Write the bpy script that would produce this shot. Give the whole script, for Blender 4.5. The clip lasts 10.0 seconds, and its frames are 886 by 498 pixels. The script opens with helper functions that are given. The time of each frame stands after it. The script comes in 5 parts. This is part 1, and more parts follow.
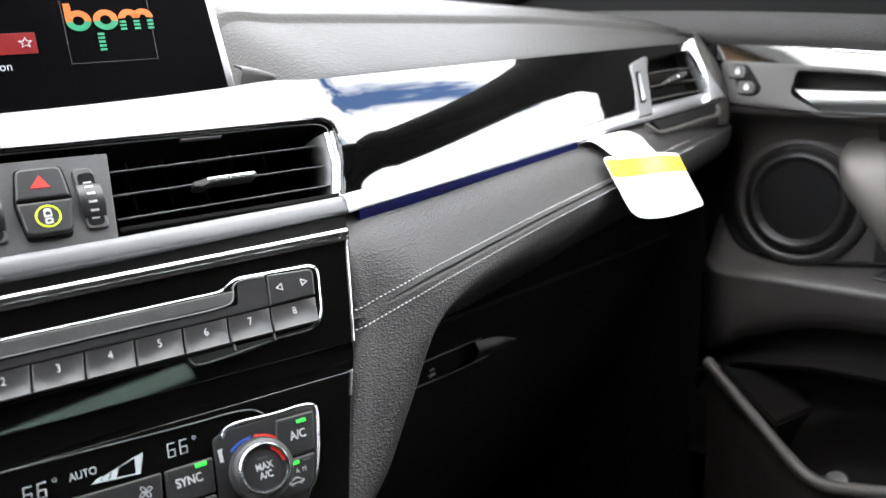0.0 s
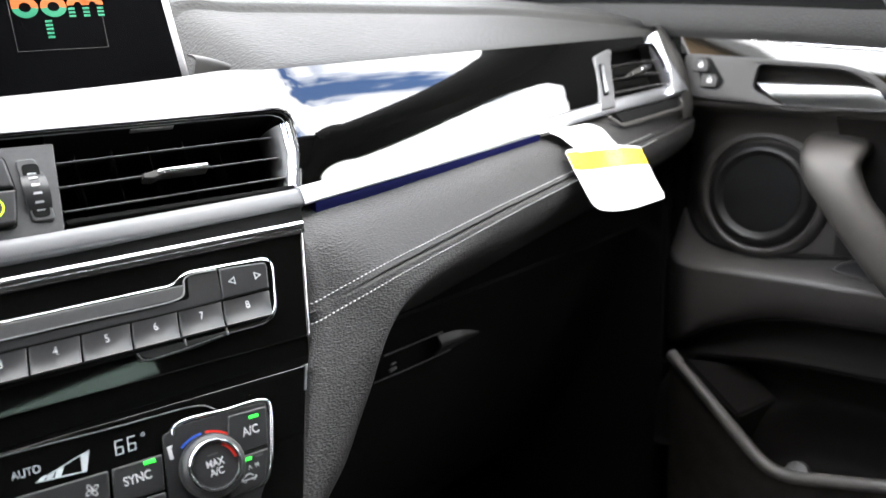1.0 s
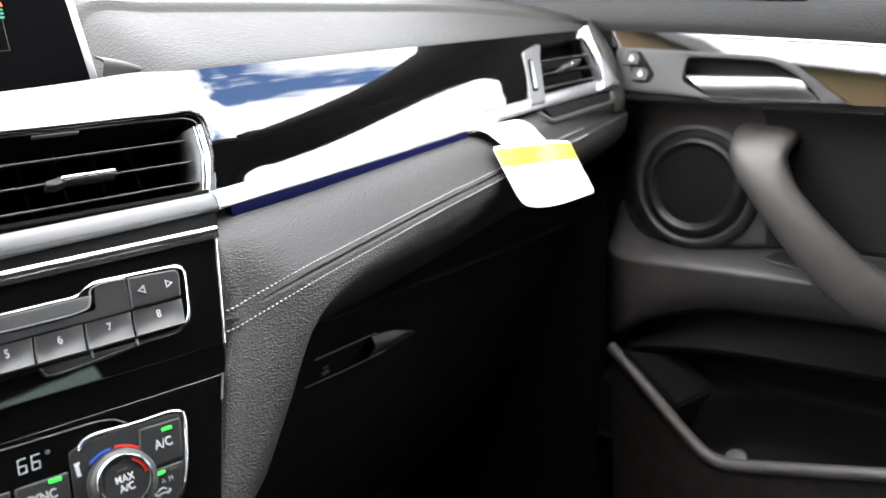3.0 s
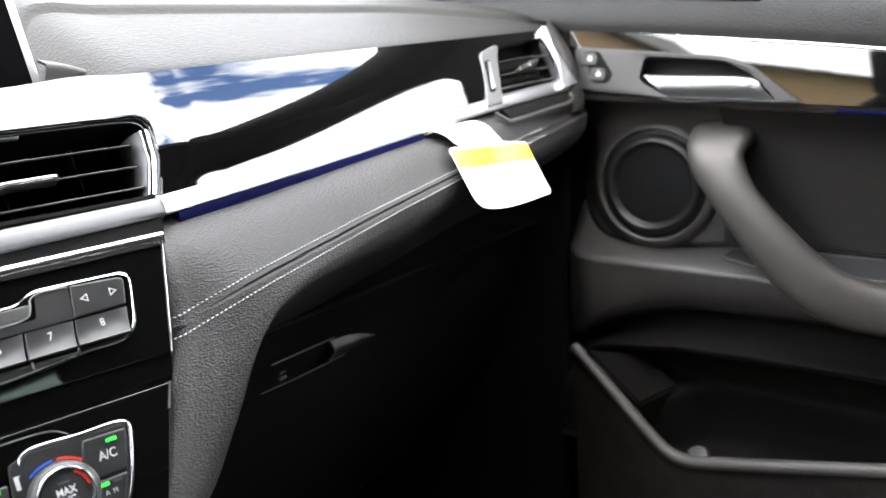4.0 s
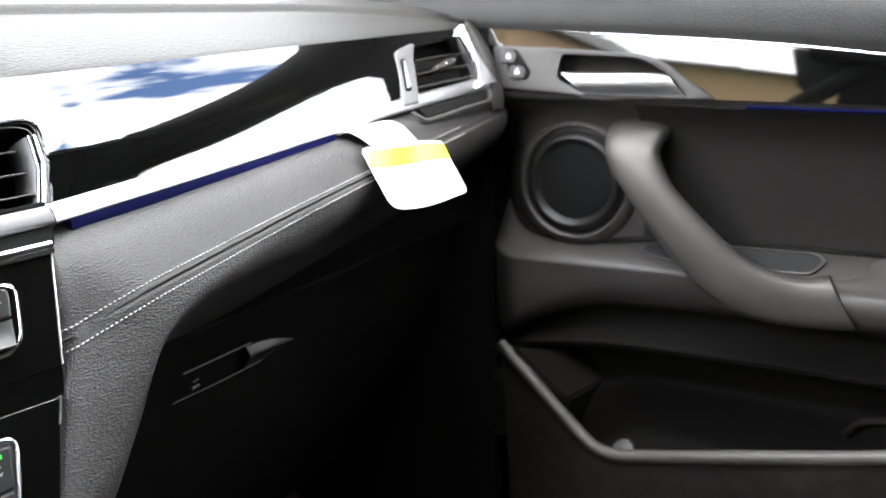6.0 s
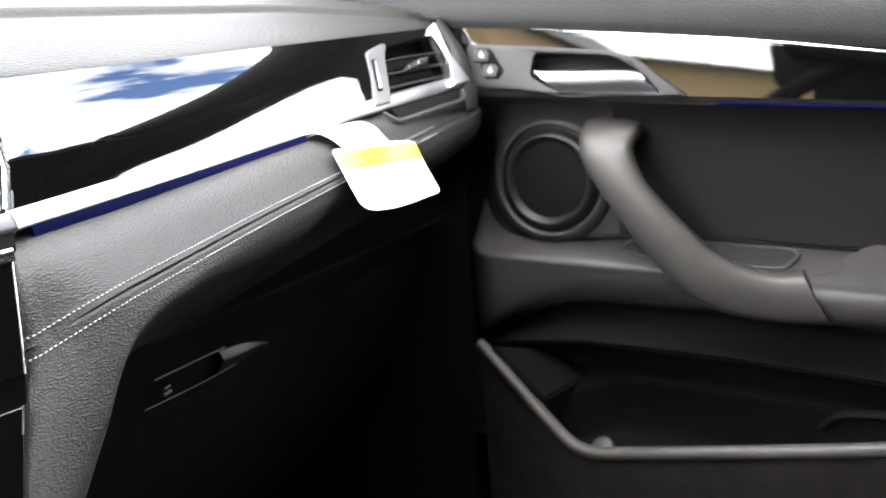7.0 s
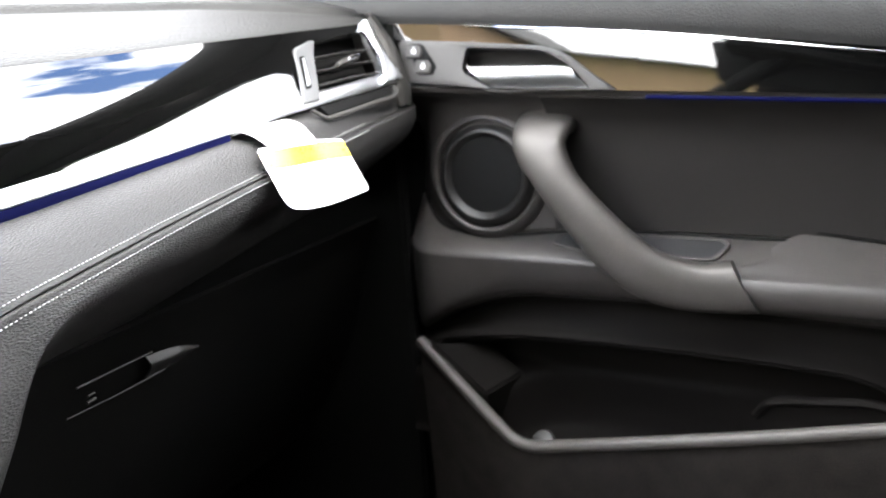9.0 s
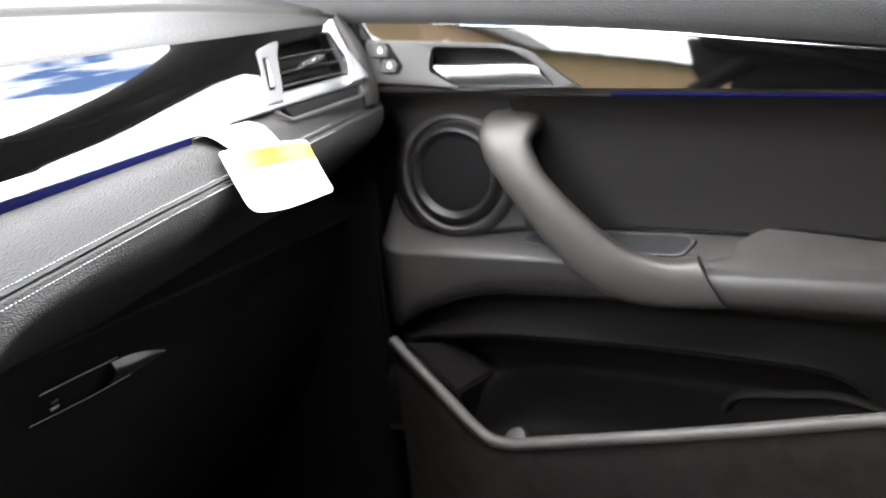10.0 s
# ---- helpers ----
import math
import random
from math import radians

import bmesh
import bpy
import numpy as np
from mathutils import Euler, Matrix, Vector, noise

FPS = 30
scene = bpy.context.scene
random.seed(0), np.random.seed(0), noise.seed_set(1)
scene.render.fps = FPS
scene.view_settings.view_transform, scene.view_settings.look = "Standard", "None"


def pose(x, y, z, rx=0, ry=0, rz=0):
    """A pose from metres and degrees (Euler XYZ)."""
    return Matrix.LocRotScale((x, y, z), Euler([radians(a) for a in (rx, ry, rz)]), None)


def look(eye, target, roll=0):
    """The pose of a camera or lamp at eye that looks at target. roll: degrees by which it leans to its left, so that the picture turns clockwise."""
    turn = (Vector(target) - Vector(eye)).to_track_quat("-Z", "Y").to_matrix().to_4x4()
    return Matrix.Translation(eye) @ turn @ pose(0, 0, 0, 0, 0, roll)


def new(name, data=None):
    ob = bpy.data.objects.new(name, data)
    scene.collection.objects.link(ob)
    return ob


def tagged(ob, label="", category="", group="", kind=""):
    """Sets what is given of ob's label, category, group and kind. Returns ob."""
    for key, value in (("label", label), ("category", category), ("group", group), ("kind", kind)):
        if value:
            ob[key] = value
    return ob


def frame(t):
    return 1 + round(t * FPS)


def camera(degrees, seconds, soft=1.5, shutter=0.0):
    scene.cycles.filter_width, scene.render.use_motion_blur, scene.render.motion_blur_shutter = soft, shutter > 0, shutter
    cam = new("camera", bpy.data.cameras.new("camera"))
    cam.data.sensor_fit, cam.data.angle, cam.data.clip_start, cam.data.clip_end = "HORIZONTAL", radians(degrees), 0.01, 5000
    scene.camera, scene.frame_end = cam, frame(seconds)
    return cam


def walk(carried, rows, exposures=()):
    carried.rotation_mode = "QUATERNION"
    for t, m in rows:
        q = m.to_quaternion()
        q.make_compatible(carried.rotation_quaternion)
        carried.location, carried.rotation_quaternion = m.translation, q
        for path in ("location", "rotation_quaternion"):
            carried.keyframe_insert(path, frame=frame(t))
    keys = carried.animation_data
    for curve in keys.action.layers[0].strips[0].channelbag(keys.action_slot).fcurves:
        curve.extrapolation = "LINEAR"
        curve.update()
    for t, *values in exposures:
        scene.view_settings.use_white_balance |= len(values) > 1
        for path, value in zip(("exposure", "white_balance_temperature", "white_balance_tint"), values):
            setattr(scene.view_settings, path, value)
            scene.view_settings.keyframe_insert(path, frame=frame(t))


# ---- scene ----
# ---- camera and its way ----
cam = camera(57.0, 10.0)
cam.data.dof.use_dof, cam.data.dof.focus_distance, cam.data.dof.aperture_fstop = True, 0.55, 6.2
PATH = [
    (0.0, 0.0000, 0.0000, 0.7500, 76.99, 1.95, -48.45),
    (0.5, 0.0047, -0.0024, 0.7499, 76.52, 1.43, -49.32),
    (1.0, 0.0114, -0.0052, 0.7485, 76.43, 1.56, -50.20),
    (1.5, 0.0166, -0.0085, 0.7475, 76.40, 1.69, -50.82),
    (2.0, 0.0212, -0.0130, 0.7481, 76.34, 1.74, -51.45),
    (2.5, 0.0274, -0.0173, 0.7484, 76.15, 2.10, -52.31),
    (4.0, 0.0463, -0.0318, 0.7487, 76.00, 2.69, -55.11),
    (4.5, 0.0515, -0.0368, 0.7487, 75.82, 2.76, -56.17),
    (5.0, 0.0572, -0.0421, 0.7483, 75.76, 3.03, -57.29),
    (5.5, 0.0625, -0.0477, 0.7487, 75.69, 2.86, -58.25),
    (7.0, 0.0761, -0.0594, 0.7480, 75.52, 3.65, -60.13),
    (7.5, 0.0794, -0.0637, 0.7474, 75.36, 3.60, -60.94),
    (8.0, 0.0828, -0.0679, 0.7463, 75.24, 3.50, -61.80),
    (8.5, 0.0878, -0.0763, 0.7472, 75.09, 3.82, -62.42),
    (9.0, 0.0922, -0.0804, 0.7473, 74.98, 4.05, -63.14),
    (9.5, 0.0976, -0.0878, 0.7478, 74.76, 4.38, -63.64),
    (10.0, 0.1012, -0.0960, 0.7491, 74.63, 4.63, -64.34),
]
EXPOSURE = 1.0
walk(cam, [(t, pose(x, y, z, rx, ry, rz)) for t, x, y, z, rx, ry, rz in PATH],
     exposures=[(0.0, EXPOSURE), (2.5, EXPOSURE + 0.12), (5.5, EXPOSURE + 0.35), (8.0, EXPOSURE + 0.55), (10.0, EXPOSURE + 0.7)])

# ---- light: a bright sky with broken cloud, seen through the car's windows ----
world = bpy.data.worlds.new("sky")
scene.world = world
world.use_nodes = True
wn, wl = world.node_tree.nodes, world.node_tree.links
wn.clear()
w_out = wn.new("ShaderNodeOutputWorld")
w_bg = wn.new("ShaderNodeBackground")
w_bg.inputs["Strength"].default_value = 0.13
w_sky = wn.new("ShaderNodeTexSky")
w_sky.sky_type, w_sky.sun_disc = "NISHITA", False
w_sky.sun_elevation, w_sky.sun_rotation = radians(49), radians(196)
w_co = wn.new("ShaderNodeTexCoord")
w_map = wn.new("ShaderNodeMapping")
w_map.inputs["Scale"].default_value = (2.0, 2.0, 1.6)
w_map.inputs["Location"].default_value = (1.5, 3.6, 2.1)
w_noise = wn.new("ShaderNodeTexNoise")
w_noise.inputs["Scale"].default_value = 1.3
w_noise.inputs["Detail"].default_value = 9.0
w_noise.inputs["Roughness"].default_value = 0.58
w_ramp = wn.new("ShaderNodeValToRGB")
w_ramp.color_ramp.elements[0].position, w_ramp.color_ramp.elements[1].position = 0.425, 0.515
w_mix = wn.new("ShaderNodeMix")
w_mix.data_type = "RGBA"
w_mix.inputs["B"].default_value = (42.0, 42.5, 43.0, 1)
wl.new(w_co.outputs["Generated"], w_map.inputs["Vector"])
wl.new(w_map.outputs["Vector"], w_noise.inputs["Vector"])
w_sep = wn.new("ShaderNodeSeparateXYZ")
w_low = wn.new("ShaderNodeMapRange")
w_low.inputs["From Min"].default_value, w_low.inputs["From Max"].default_value = 0.15, 0.62
w_low.inputs["To Min"].default_value, w_low.inputs["To Max"].default_value = 0.34, 0.0
w_high = wn.new("ShaderNodeMapRange")
w_high.inputs["From Min"].default_value, w_high.inputs["From Max"].default_value = 0.86, 0.98
w_high.inputs["To Min"].default_value, w_high.inputs["To Max"].default_value = 0.0, 0.3
w_both = wn.new("ShaderNodeMath")
w_add = wn.new("ShaderNodeMath")
wl.new(w_co.outputs["Generated"], w_sep.inputs["Vector"])
wl.new(w_sep.outputs["Z"], w_low.inputs["Value"])
wl.new(w_sep.outputs["Z"], w_high.inputs["Value"])
wl.new(w_low.outputs["Result"], w_both.inputs[0])
wl.new(w_high.outputs["Result"], w_both.inputs[1])
wl.new(w_both.outputs["Value"], w_add.inputs[0])
wl.new(w_noise.outputs["Fac"], w_add.inputs[1])
wl.new(w_add.outputs["Value"], w_ramp.inputs["Fac"])
wl.new(w_ramp.outputs["Color"], w_mix.inputs["Factor"])
w_blue = wn.new("ShaderNodeMix")
w_blue.data_type, w_blue.blend_type = "RGBA", "MULTIPLY"
w_blue.inputs["Factor"].default_value = 1.0
w_blue.inputs["B"].default_value = (1.9, 2.35, 2.9, 1)
wl.new(w_sky.outputs["Color"], w_blue.inputs["A"])
wl.new(w_blue.outputs["Result"], w_mix.inputs["A"])
wl.new(w_mix.outputs["Result"], w_bg.inputs["Color"])
wl.new(w_bg.outputs["Background"], w_out.inputs["Surface"])
sun = new("sun", bpy.data.lights.new("sun", "SUN"))
sun.data.energy, sun.data.angle, sun.data.color = 2.0, radians(8), (1.0, 0.95, 0.88)
sun.matrix_world = look((-1.2, -4.2, 5.0), (0, 0, 0))


# ---- materials ----
def material(name, color, rough=0.5, metal=0.0, vary=0.12, grain=40.0, bump=0.0, bump_scale=400.0, kind="noise", coat=0.0, spec=0.5, glow=0.0, stretch=(1, 1, 1)):
    m = bpy.data.materials.new(name)
    m.use_nodes = True
    nodes, links = m.node_tree.nodes, m.node_tree.links
    b = nodes["Principled BSDF"]
    b.inputs["Roughness"].default_value, b.inputs["Metallic"].default_value = rough, metal
    b.inputs["Coat Weight"].default_value, b.inputs["Coat Roughness"].default_value = coat, 0.02
    b.inputs["Coat IOR"].default_value = 1.78
    b.inputs["Specular IOR Level"].default_value = spec
    co = nodes.new("ShaderNodeTexCoord")
    mp = nodes.new("ShaderNodeMapping")
    mp.inputs["Scale"].default_value = stretch
    links.new(co.outputs["Object"], mp.inputs["Vector"])
    ns = nodes.new("ShaderNodeTexNoise")
    ns.inputs["Scale"].default_value, ns.inputs["Detail"].default_value = grain, 5.0
    links.new(mp.outputs["Vector"], ns.inputs["Vector"])
    fine = nodes.new("ShaderNodeTexNoise")
    fine.inputs["Scale"].default_value, fine.inputs["Detail"].default_value = grain * 14, 3.0
    links.new(mp.outputs["Vector"], fine.inputs["Vector"])
    add = nodes.new("ShaderNodeMath")
    add.operation = "MULTIPLY_ADD"
    add.inputs[1].default_value = 0.5
    links.new(fine.outputs["Fac"], add.inputs[0])
    half = nodes.new("ShaderNodeMath")
    half.operation = "MULTIPLY"
    half.inputs[1].default_value = 0.5
    links.new(ns.outputs["Fac"], half.inputs[0])
    links.new(half.outputs[0], add.inputs[2])
    ramp = nodes.new("ShaderNodeValToRGB")
    ramp.color_ramp.elements[0].position, ramp.color_ramp.elements[1].position = 0.3, 0.7
    ramp.color_ramp.elements[0].color = (*[c * (1 - vary) for c in color], 1)
    ramp.color_ramp.elements[1].color = (*[min(1, c * (1 + vary)) for c in color], 1)
    links.new(add.outputs[0], ramp.inputs["Fac"])
    links.new(ramp.outputs["Color"], b.inputs["Base Color"])
    rr = nodes.new("ShaderNodeMapRange")
    rr.inputs["To Min"].default_value, rr.inputs["To Max"].default_value = rough * 0.85, min(1, rough * 1.15)
    links.new(add.outputs[0], rr.inputs["Value"])
    links.new(rr.outputs["Result"], b.inputs["Roughness"])
    if bump:
        if kind == "leather":
            tex = nodes.new("ShaderNodeTexVoronoi")
            tex.feature = "SMOOTH_F1"
            tex.inputs["Scale"].default_value, tex.inputs["Smoothness"].default_value = bump_scale, 0.5
            warp = nodes.new("ShaderNodeTexNoise")
            warp.inputs["Scale"].default_value = bump_scale * 0.35
            links.new(mp.outputs["Vector"], warp.inputs["Vector"])
            off = nodes.new("ShaderNodeMix")
            off.data_type = "VECTOR"
            off.inputs["Factor"].default_value = 0.0008
            links.new(mp.outputs["Vector"], off.inputs["A"])
            links.new(warp.outputs["Color"], off.inputs["B"])
            links.new(off.outputs["Result"], tex.inputs["Vector"])
            height = tex.outputs["Distance"]
        else:
            tex = nodes.new("ShaderNodeTexNoise")
            tex.inputs["Scale"].default_value, tex.inputs["Detail"].default_value = bump_scale, 4.0
            links.new(mp.outputs["Vector"], tex.inputs["Vector"])
            height = tex.outputs["Fac"]
        bp = nodes.new("ShaderNodeBump")
        bp.inputs["Strength"].default_value, bp.inputs["Distance"].default_value = bump, 0.0010 if kind == "leather" else 0.0006
        links.new(height, bp.inputs["Height"])
        links.new(bp.outputs["Normal"], b.inputs["Normal"])
    if glow:
        b.inputs["Emission Color"].default_value = (*color, 1)
        b.inputs["Emission Strength"].default_value = glow
    return m


LEATHER = material("grained black leather", (0.039, 0.0376, 0.0374), 0.50, spec=0.45, bump=0.62, bump_scale=960, kind="leather", stretch=(0.45, 1, 1))
PAD = material("soft charcoal dashboard foam", (0.033, 0.0327, 0.0324), 0.60, spec=0.30, bump=0.5, bump_scale=520, kind="leather", stretch=(0.45, 1, 1))
PLASTIC = material("dark grained plastic", (0.034, 0.032, 0.030), 0.5, bump=0.25, bump_scale=900)
DOORSKIN = material("warm black door plastic", (0.052, 0.0474, 0.0449), 0.44, bump=0.25, bump_scale=800)
GRIP = material("satin graphite paint", (0.086, 0.079, 0.0735), 0.43, metal=0.4, bump=0.08, bump_scale=1200)
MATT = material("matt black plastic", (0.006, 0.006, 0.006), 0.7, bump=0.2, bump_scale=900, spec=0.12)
GLOSS = material("piano black lacquer", (0.003, 0.003, 0.003), 0.035, vary=0.3, coat=1.0)


def dusty(m, scale=330.0):
    """Sparse specks of pale dust on a dark lacquer."""
    nodes, links = m.node_tree.nodes, m.node_tree.links
    base = nodes["Principled BSDF"].inputs["Base Color"]
    before = base.links[0].from_socket
    cell = nodes.new("ShaderNodeTexVoronoi")
    cell.inputs["Scale"].default_value = scale
    links.new(nodes["Texture Coordinate"].outputs["Object"], cell.inputs["Vector"])
    near, rare, both = (nodes.new("ShaderNodeMath") for _ in range(3))
    near.operation, rare.operation, both.operation = "LESS_THAN", "GREATER_THAN", "MULTIPLY"
    near.inputs[1].default_value, rare.inputs[1].default_value = 0.09, 0.955
    links.new(cell.outputs["Distance"], near.inputs[0])
    links.new(cell.outputs["Color"], rare.inputs[0])
    links.new(near.outputs[0], both.inputs[0])
    links.new(rare.outputs[0], both.inputs[1])
    mix = nodes.new("ShaderNodeMix")
    mix.data_type = "RGBA"
    mix.inputs["B"].default_value = (0.22, 0.22, 0.21, 1)
    links.new(both.outputs[0], mix.inputs["Factor"])
    links.new(before, mix.inputs["A"])
    links.new(mix.outputs["Result"], base)


dusty(GLOSS)
CHROME = material("bright satin chrome", (0.78, 0.79, 0.81), 0.22, metal=1.0, vary=0.01, grain=3.0)
SATIN = material("satin chrome", (0.74, 0.75, 0.78), 0.34, metal=1.0, vary=0.01, grain=3.0)
BRUSHED = material("dull silver paint", (0.25, 0.253, 0.258), 0.50, metal=0.8, vary=0.05)
DULL = material("dull silver satin paint", (0.17, 0.172, 0.176), 0.52, metal=0.75, vary=0.05)
MIRROR = material("polished chrome", (0.80, 0.81, 0.83), 0.06, metal=1.0, vary=0.01, grain=3.0)
SILVER = material("satin silver paint", (0.55, 0.56, 0.57), 0.32, metal=0.9, vary=0.05)
FABRIC = material("dark woven door cloth", (0.0165, 0.0148, 0.0138), 0.85, spec=0.25, bump=0.6, bump_scale=1300)
CARPET = material("charcoal carpet", (0.024, 0.0210, 0.0192), 0.95, spec=0.1, bump=1.0, bump_scale=700, vary=0.45)
THREAD = material("pale grey thread", (0.52, 0.515, 0.51), 0.7)
PAPER = material("white coated paper", (0.82, 0.82, 0.80), 0.5, vary=0.02)
YELLOW = material("yellow print", (0.85, 0.62, 0.02), 0.28, vary=0.05, spec=0.9)
BUTTON = material("soft black button rubber", (0.026, 0.026, 0.027), 0.32, bump=0.1, bump_scale=1500)
SLATE = material("grey satin switch panel", (0.075, 0.075, 0.076), 0.4, metal=0.2)
NAVY = material("navy light strip", (0.003, 0.0045, 0.050), 0.6, spec=0.08)
# White, red and blue markings carry a faint added glow.
MARK = material("white marking with faint added glow", (0.58, 0.59, 0.60), 0.5, glow=0.03)
GREEN = material("green indicator light", (0.03, 0.75, 0.05), 0.4, glow=1.2)
RED = material("red marking with faint added glow", (0.6, 0.03, 0.02), 0.4, glow=0.04)
BLUE = material("blue marking with faint added glow", (0.03, 0.10, 0.5), 0.4, glow=0.04)
LIME = material("yellow-green ring", (0.55, 0.8, 0.03), 0.4, glow=0.6)
SCREEN = material("dark display glass", (0.003, 0.003, 0.0035), 0.10, coat=0.15, spec=0.3)
LCD = material("pale display segment", (0.45, 0.49, 0.51), 0.4, glow=0.05)
ORANGE = material("orange display graphic", (0.40, 0.085, 0.008), 0.4, glow=0.27)
TEAL = material("teal display graphic", (0.006, 0.16, 0.08), 0.4, glow=0.25)
REDBAR = material("red display bar", (0.14, 0.003, 0.004), 0.4, glow=0.3)
GRASS = material("green grass", (0.05, 0.11, 0.03), 0.9, grain=0.8, vary=0.4)
TAN = material("tan plaster", (0.31, 0.205, 0.118), 0.9, grain=1.5)
RIMGREY = material("satin warm grey plastic", (0.098, 0.090, 0.084), 0.42, bump=0.05)
# The lower door's shade is put into this darker plastic colour.
POCKET_SHADED = material("door plastic darkened for pocket shade", (0.0072, 0.0063, 0.0057), 0.72, spec=0.09, bump=0.2, bump_scale=900)
SLATEDARK = material("dark grey satin plastic", (0.036, 0.034, 0.033), 0.42, metal=0.1, bump=0.08)
RINGBLACK = material("satin black plastic", (0.016, 0.015, 0.0145), 0.42, bump=0.1, bump_scale=900)
MESH = material("black speaker mesh", (0.005, 0.005, 0.005), 0.75, spec=0.2, bump=0.9, bump_scale=1400)
TINTED = bpy.data.materials.new("dark green tinted glass")
TINTED.use_nodes = True
tinted = TINTED.node_tree.nodes["Principled BSDF"]
tinted.inputs["Base Color"].default_value = (0.075, 0.100, 0.088, 1)
tinted.inputs["Transmission Weight"].default_value, tinted.inputs["Roughness"].default_value, tinted.inputs["IOR"].default_value = 1.0, 0.02, 1.45
ROOF = material("grey roof lining", (0.022, 0.021, 0.020), 0.9, bump=0.3, bump_scale=900)


# ---- mesh tools ----
def thing(name, label, category, m=None, group="", kind=""):
    ob = new(name)
    ob.empty_display_size = 0.02
    if m is not None:
        ob.matrix_world = m
    return tagged(ob, label, category, group, kind)


def part(name, mesh, mat, parent=None, label="", smooth=True):
    """Links a bmesh, or a mesh, as one object under its thing."""
    if isinstance(mesh, bmesh.types.BMesh):
        data = bpy.data.meshes.new(name)
        mesh.to_mesh(data)
        mesh.free()
    else:
        data = mesh
    if not data.materials:
        data.materials.append(mat)
    if smooth:
        data.polygons.foreach_set("use_smooth", [True] * len(data.polygons))
        data.set_sharp_from_angle(angle=radians(42))
    ob = new(name, data)
    ob.parent = parent
    if label:
        ob["label"] = label
    return ob


def knots_of(p):
    """Where a curve's points lie along it: spaced by the square root of their distances."""
    d = np.sqrt(np.linalg.norm(np.diff(np.asarray(p, float), axis=0), axis=1)) + 1e-9
    return np.r_[0, np.cumsum(d)]


def spline(pts, n, knots=None):
    """n points on a smooth curve through pts."""
    p = np.asarray(pts, float)
    if len(p) == 2:
        return p[0] + (p[1] - p[0]) * np.linspace(0, 1, n)[:, None]
    t = knots_of(p) if knots is None else np.asarray(knots)
    p = np.vstack([2 * p[0] - p[1], p, 2 * p[-1] - p[-2]])
    t = np.r_[2 * t[0] - t[1], t, 2 * t[-1] - t[-2]]
    out = []
    for s in np.linspace(t[1], t[-2], n):
        k = min(max(int(np.searchsorted(t, s, side="right")) - 1, 1), len(t) - 3)
        t0, t1, t2, t3 = t[k - 1:k + 3]
        a, b, c, d = p[k - 1:k + 3]
        a1, a2, a3 = ((t1 - s) * a + (s - t0) * b) / (t1 - t0), ((t2 - s) * b + (s - t1) * c) / (t2 - t1), ((t3 - s) * c + (s - t2) * d) / (t3 - t2)
        b1, b2 = ((t2 - s) * a1 + (s - t0) * a2) / (t2 - t0), ((t3 - s) * a2 + (s - t1) * a3) / (t3 - t1)
        out.append(((t2 - s) * b1 + (s - t1) * b2) / (t2 - t1))
    return np.array(out)


def loft(profiles, n_along, n_across):
    """A grid of points through the profiles (each a list of points)."""
    p = np.array(profiles, float)
    cross = np.mean([knots_of(q) for q in p], axis=0)
    across = np.array([spline(q, n_across, cross) for q in p])
    along = np.mean([knots_of(p[:, k]) for k in range(p.shape[1])], axis=0)
    return np.stack([spline(across[:, k], n_along, along) for k in range(n_across)], 1)


REAR, SIDE, FRONT = (0, -0.8, 0.6), (-1, 0, 0.3), (0, 0, 1)


def shell(grid, thick, face, solid=None):
    """A closed slab whose face, on the side of that direction, is the grid of points; solid: which cells are there."""
    g = np.asarray(grid, float)
    du, dv = np.gradient(g, axis=0), np.gradient(g, axis=1)
    n = np.cross(du, dv)
    if (n.sum((0, 1)) @ np.array(face)) < 0:
        n = -n
    n /= np.linalg.norm(n, axis=-1, keepdims=True) + 1e-12
    rows, cols = g.shape[:2]
    bm = bmesh.new()
    top = [[bm.verts.new(g[i, j]) for j in range(cols)] for i in range(rows)]
    low = [[bm.verts.new(g[i, j] - n[i, j] * thick) for j in range(cols)] for i in range(rows)]
    there = np.ones((rows - 1, cols - 1), bool) if solid is None else np.asarray(solid)
    for i in range(rows - 1):
        for j in range(cols - 1):
            if not there[i, j]:
                continue
            bm.faces.new((top[i][j], top[i + 1][j], top[i + 1][j + 1], top[i][j + 1]))
            bm.faces.new((low[i][j], low[i][j + 1], low[i + 1][j + 1], low[i + 1][j]))
            for di, dj, a, b in ((-1, 0, (i, j), (i, j + 1)), (1, 0, (i + 1, j), (i + 1, j + 1)), (0, -1, (i, j), (i + 1, j)), (0, 1, (i, j + 1), (i + 1, j + 1))):
                p, q = i + di, j + dj
                if not (0 <= p < rows - 1 and 0 <= q < cols - 1 and there[p, q]):
                    bm.faces.new((top[a[0]][a[1]], low[a[0]][a[1]], low[b[0]][b[1]], top[b[0]][b[1]]))
    bmesh.ops.delete(bm, geom=[v for v in bm.verts if not v.link_faces], context="VERTS")
    bmesh.ops.recalc_face_normals(bm, faces=bm.faces)
    return bm


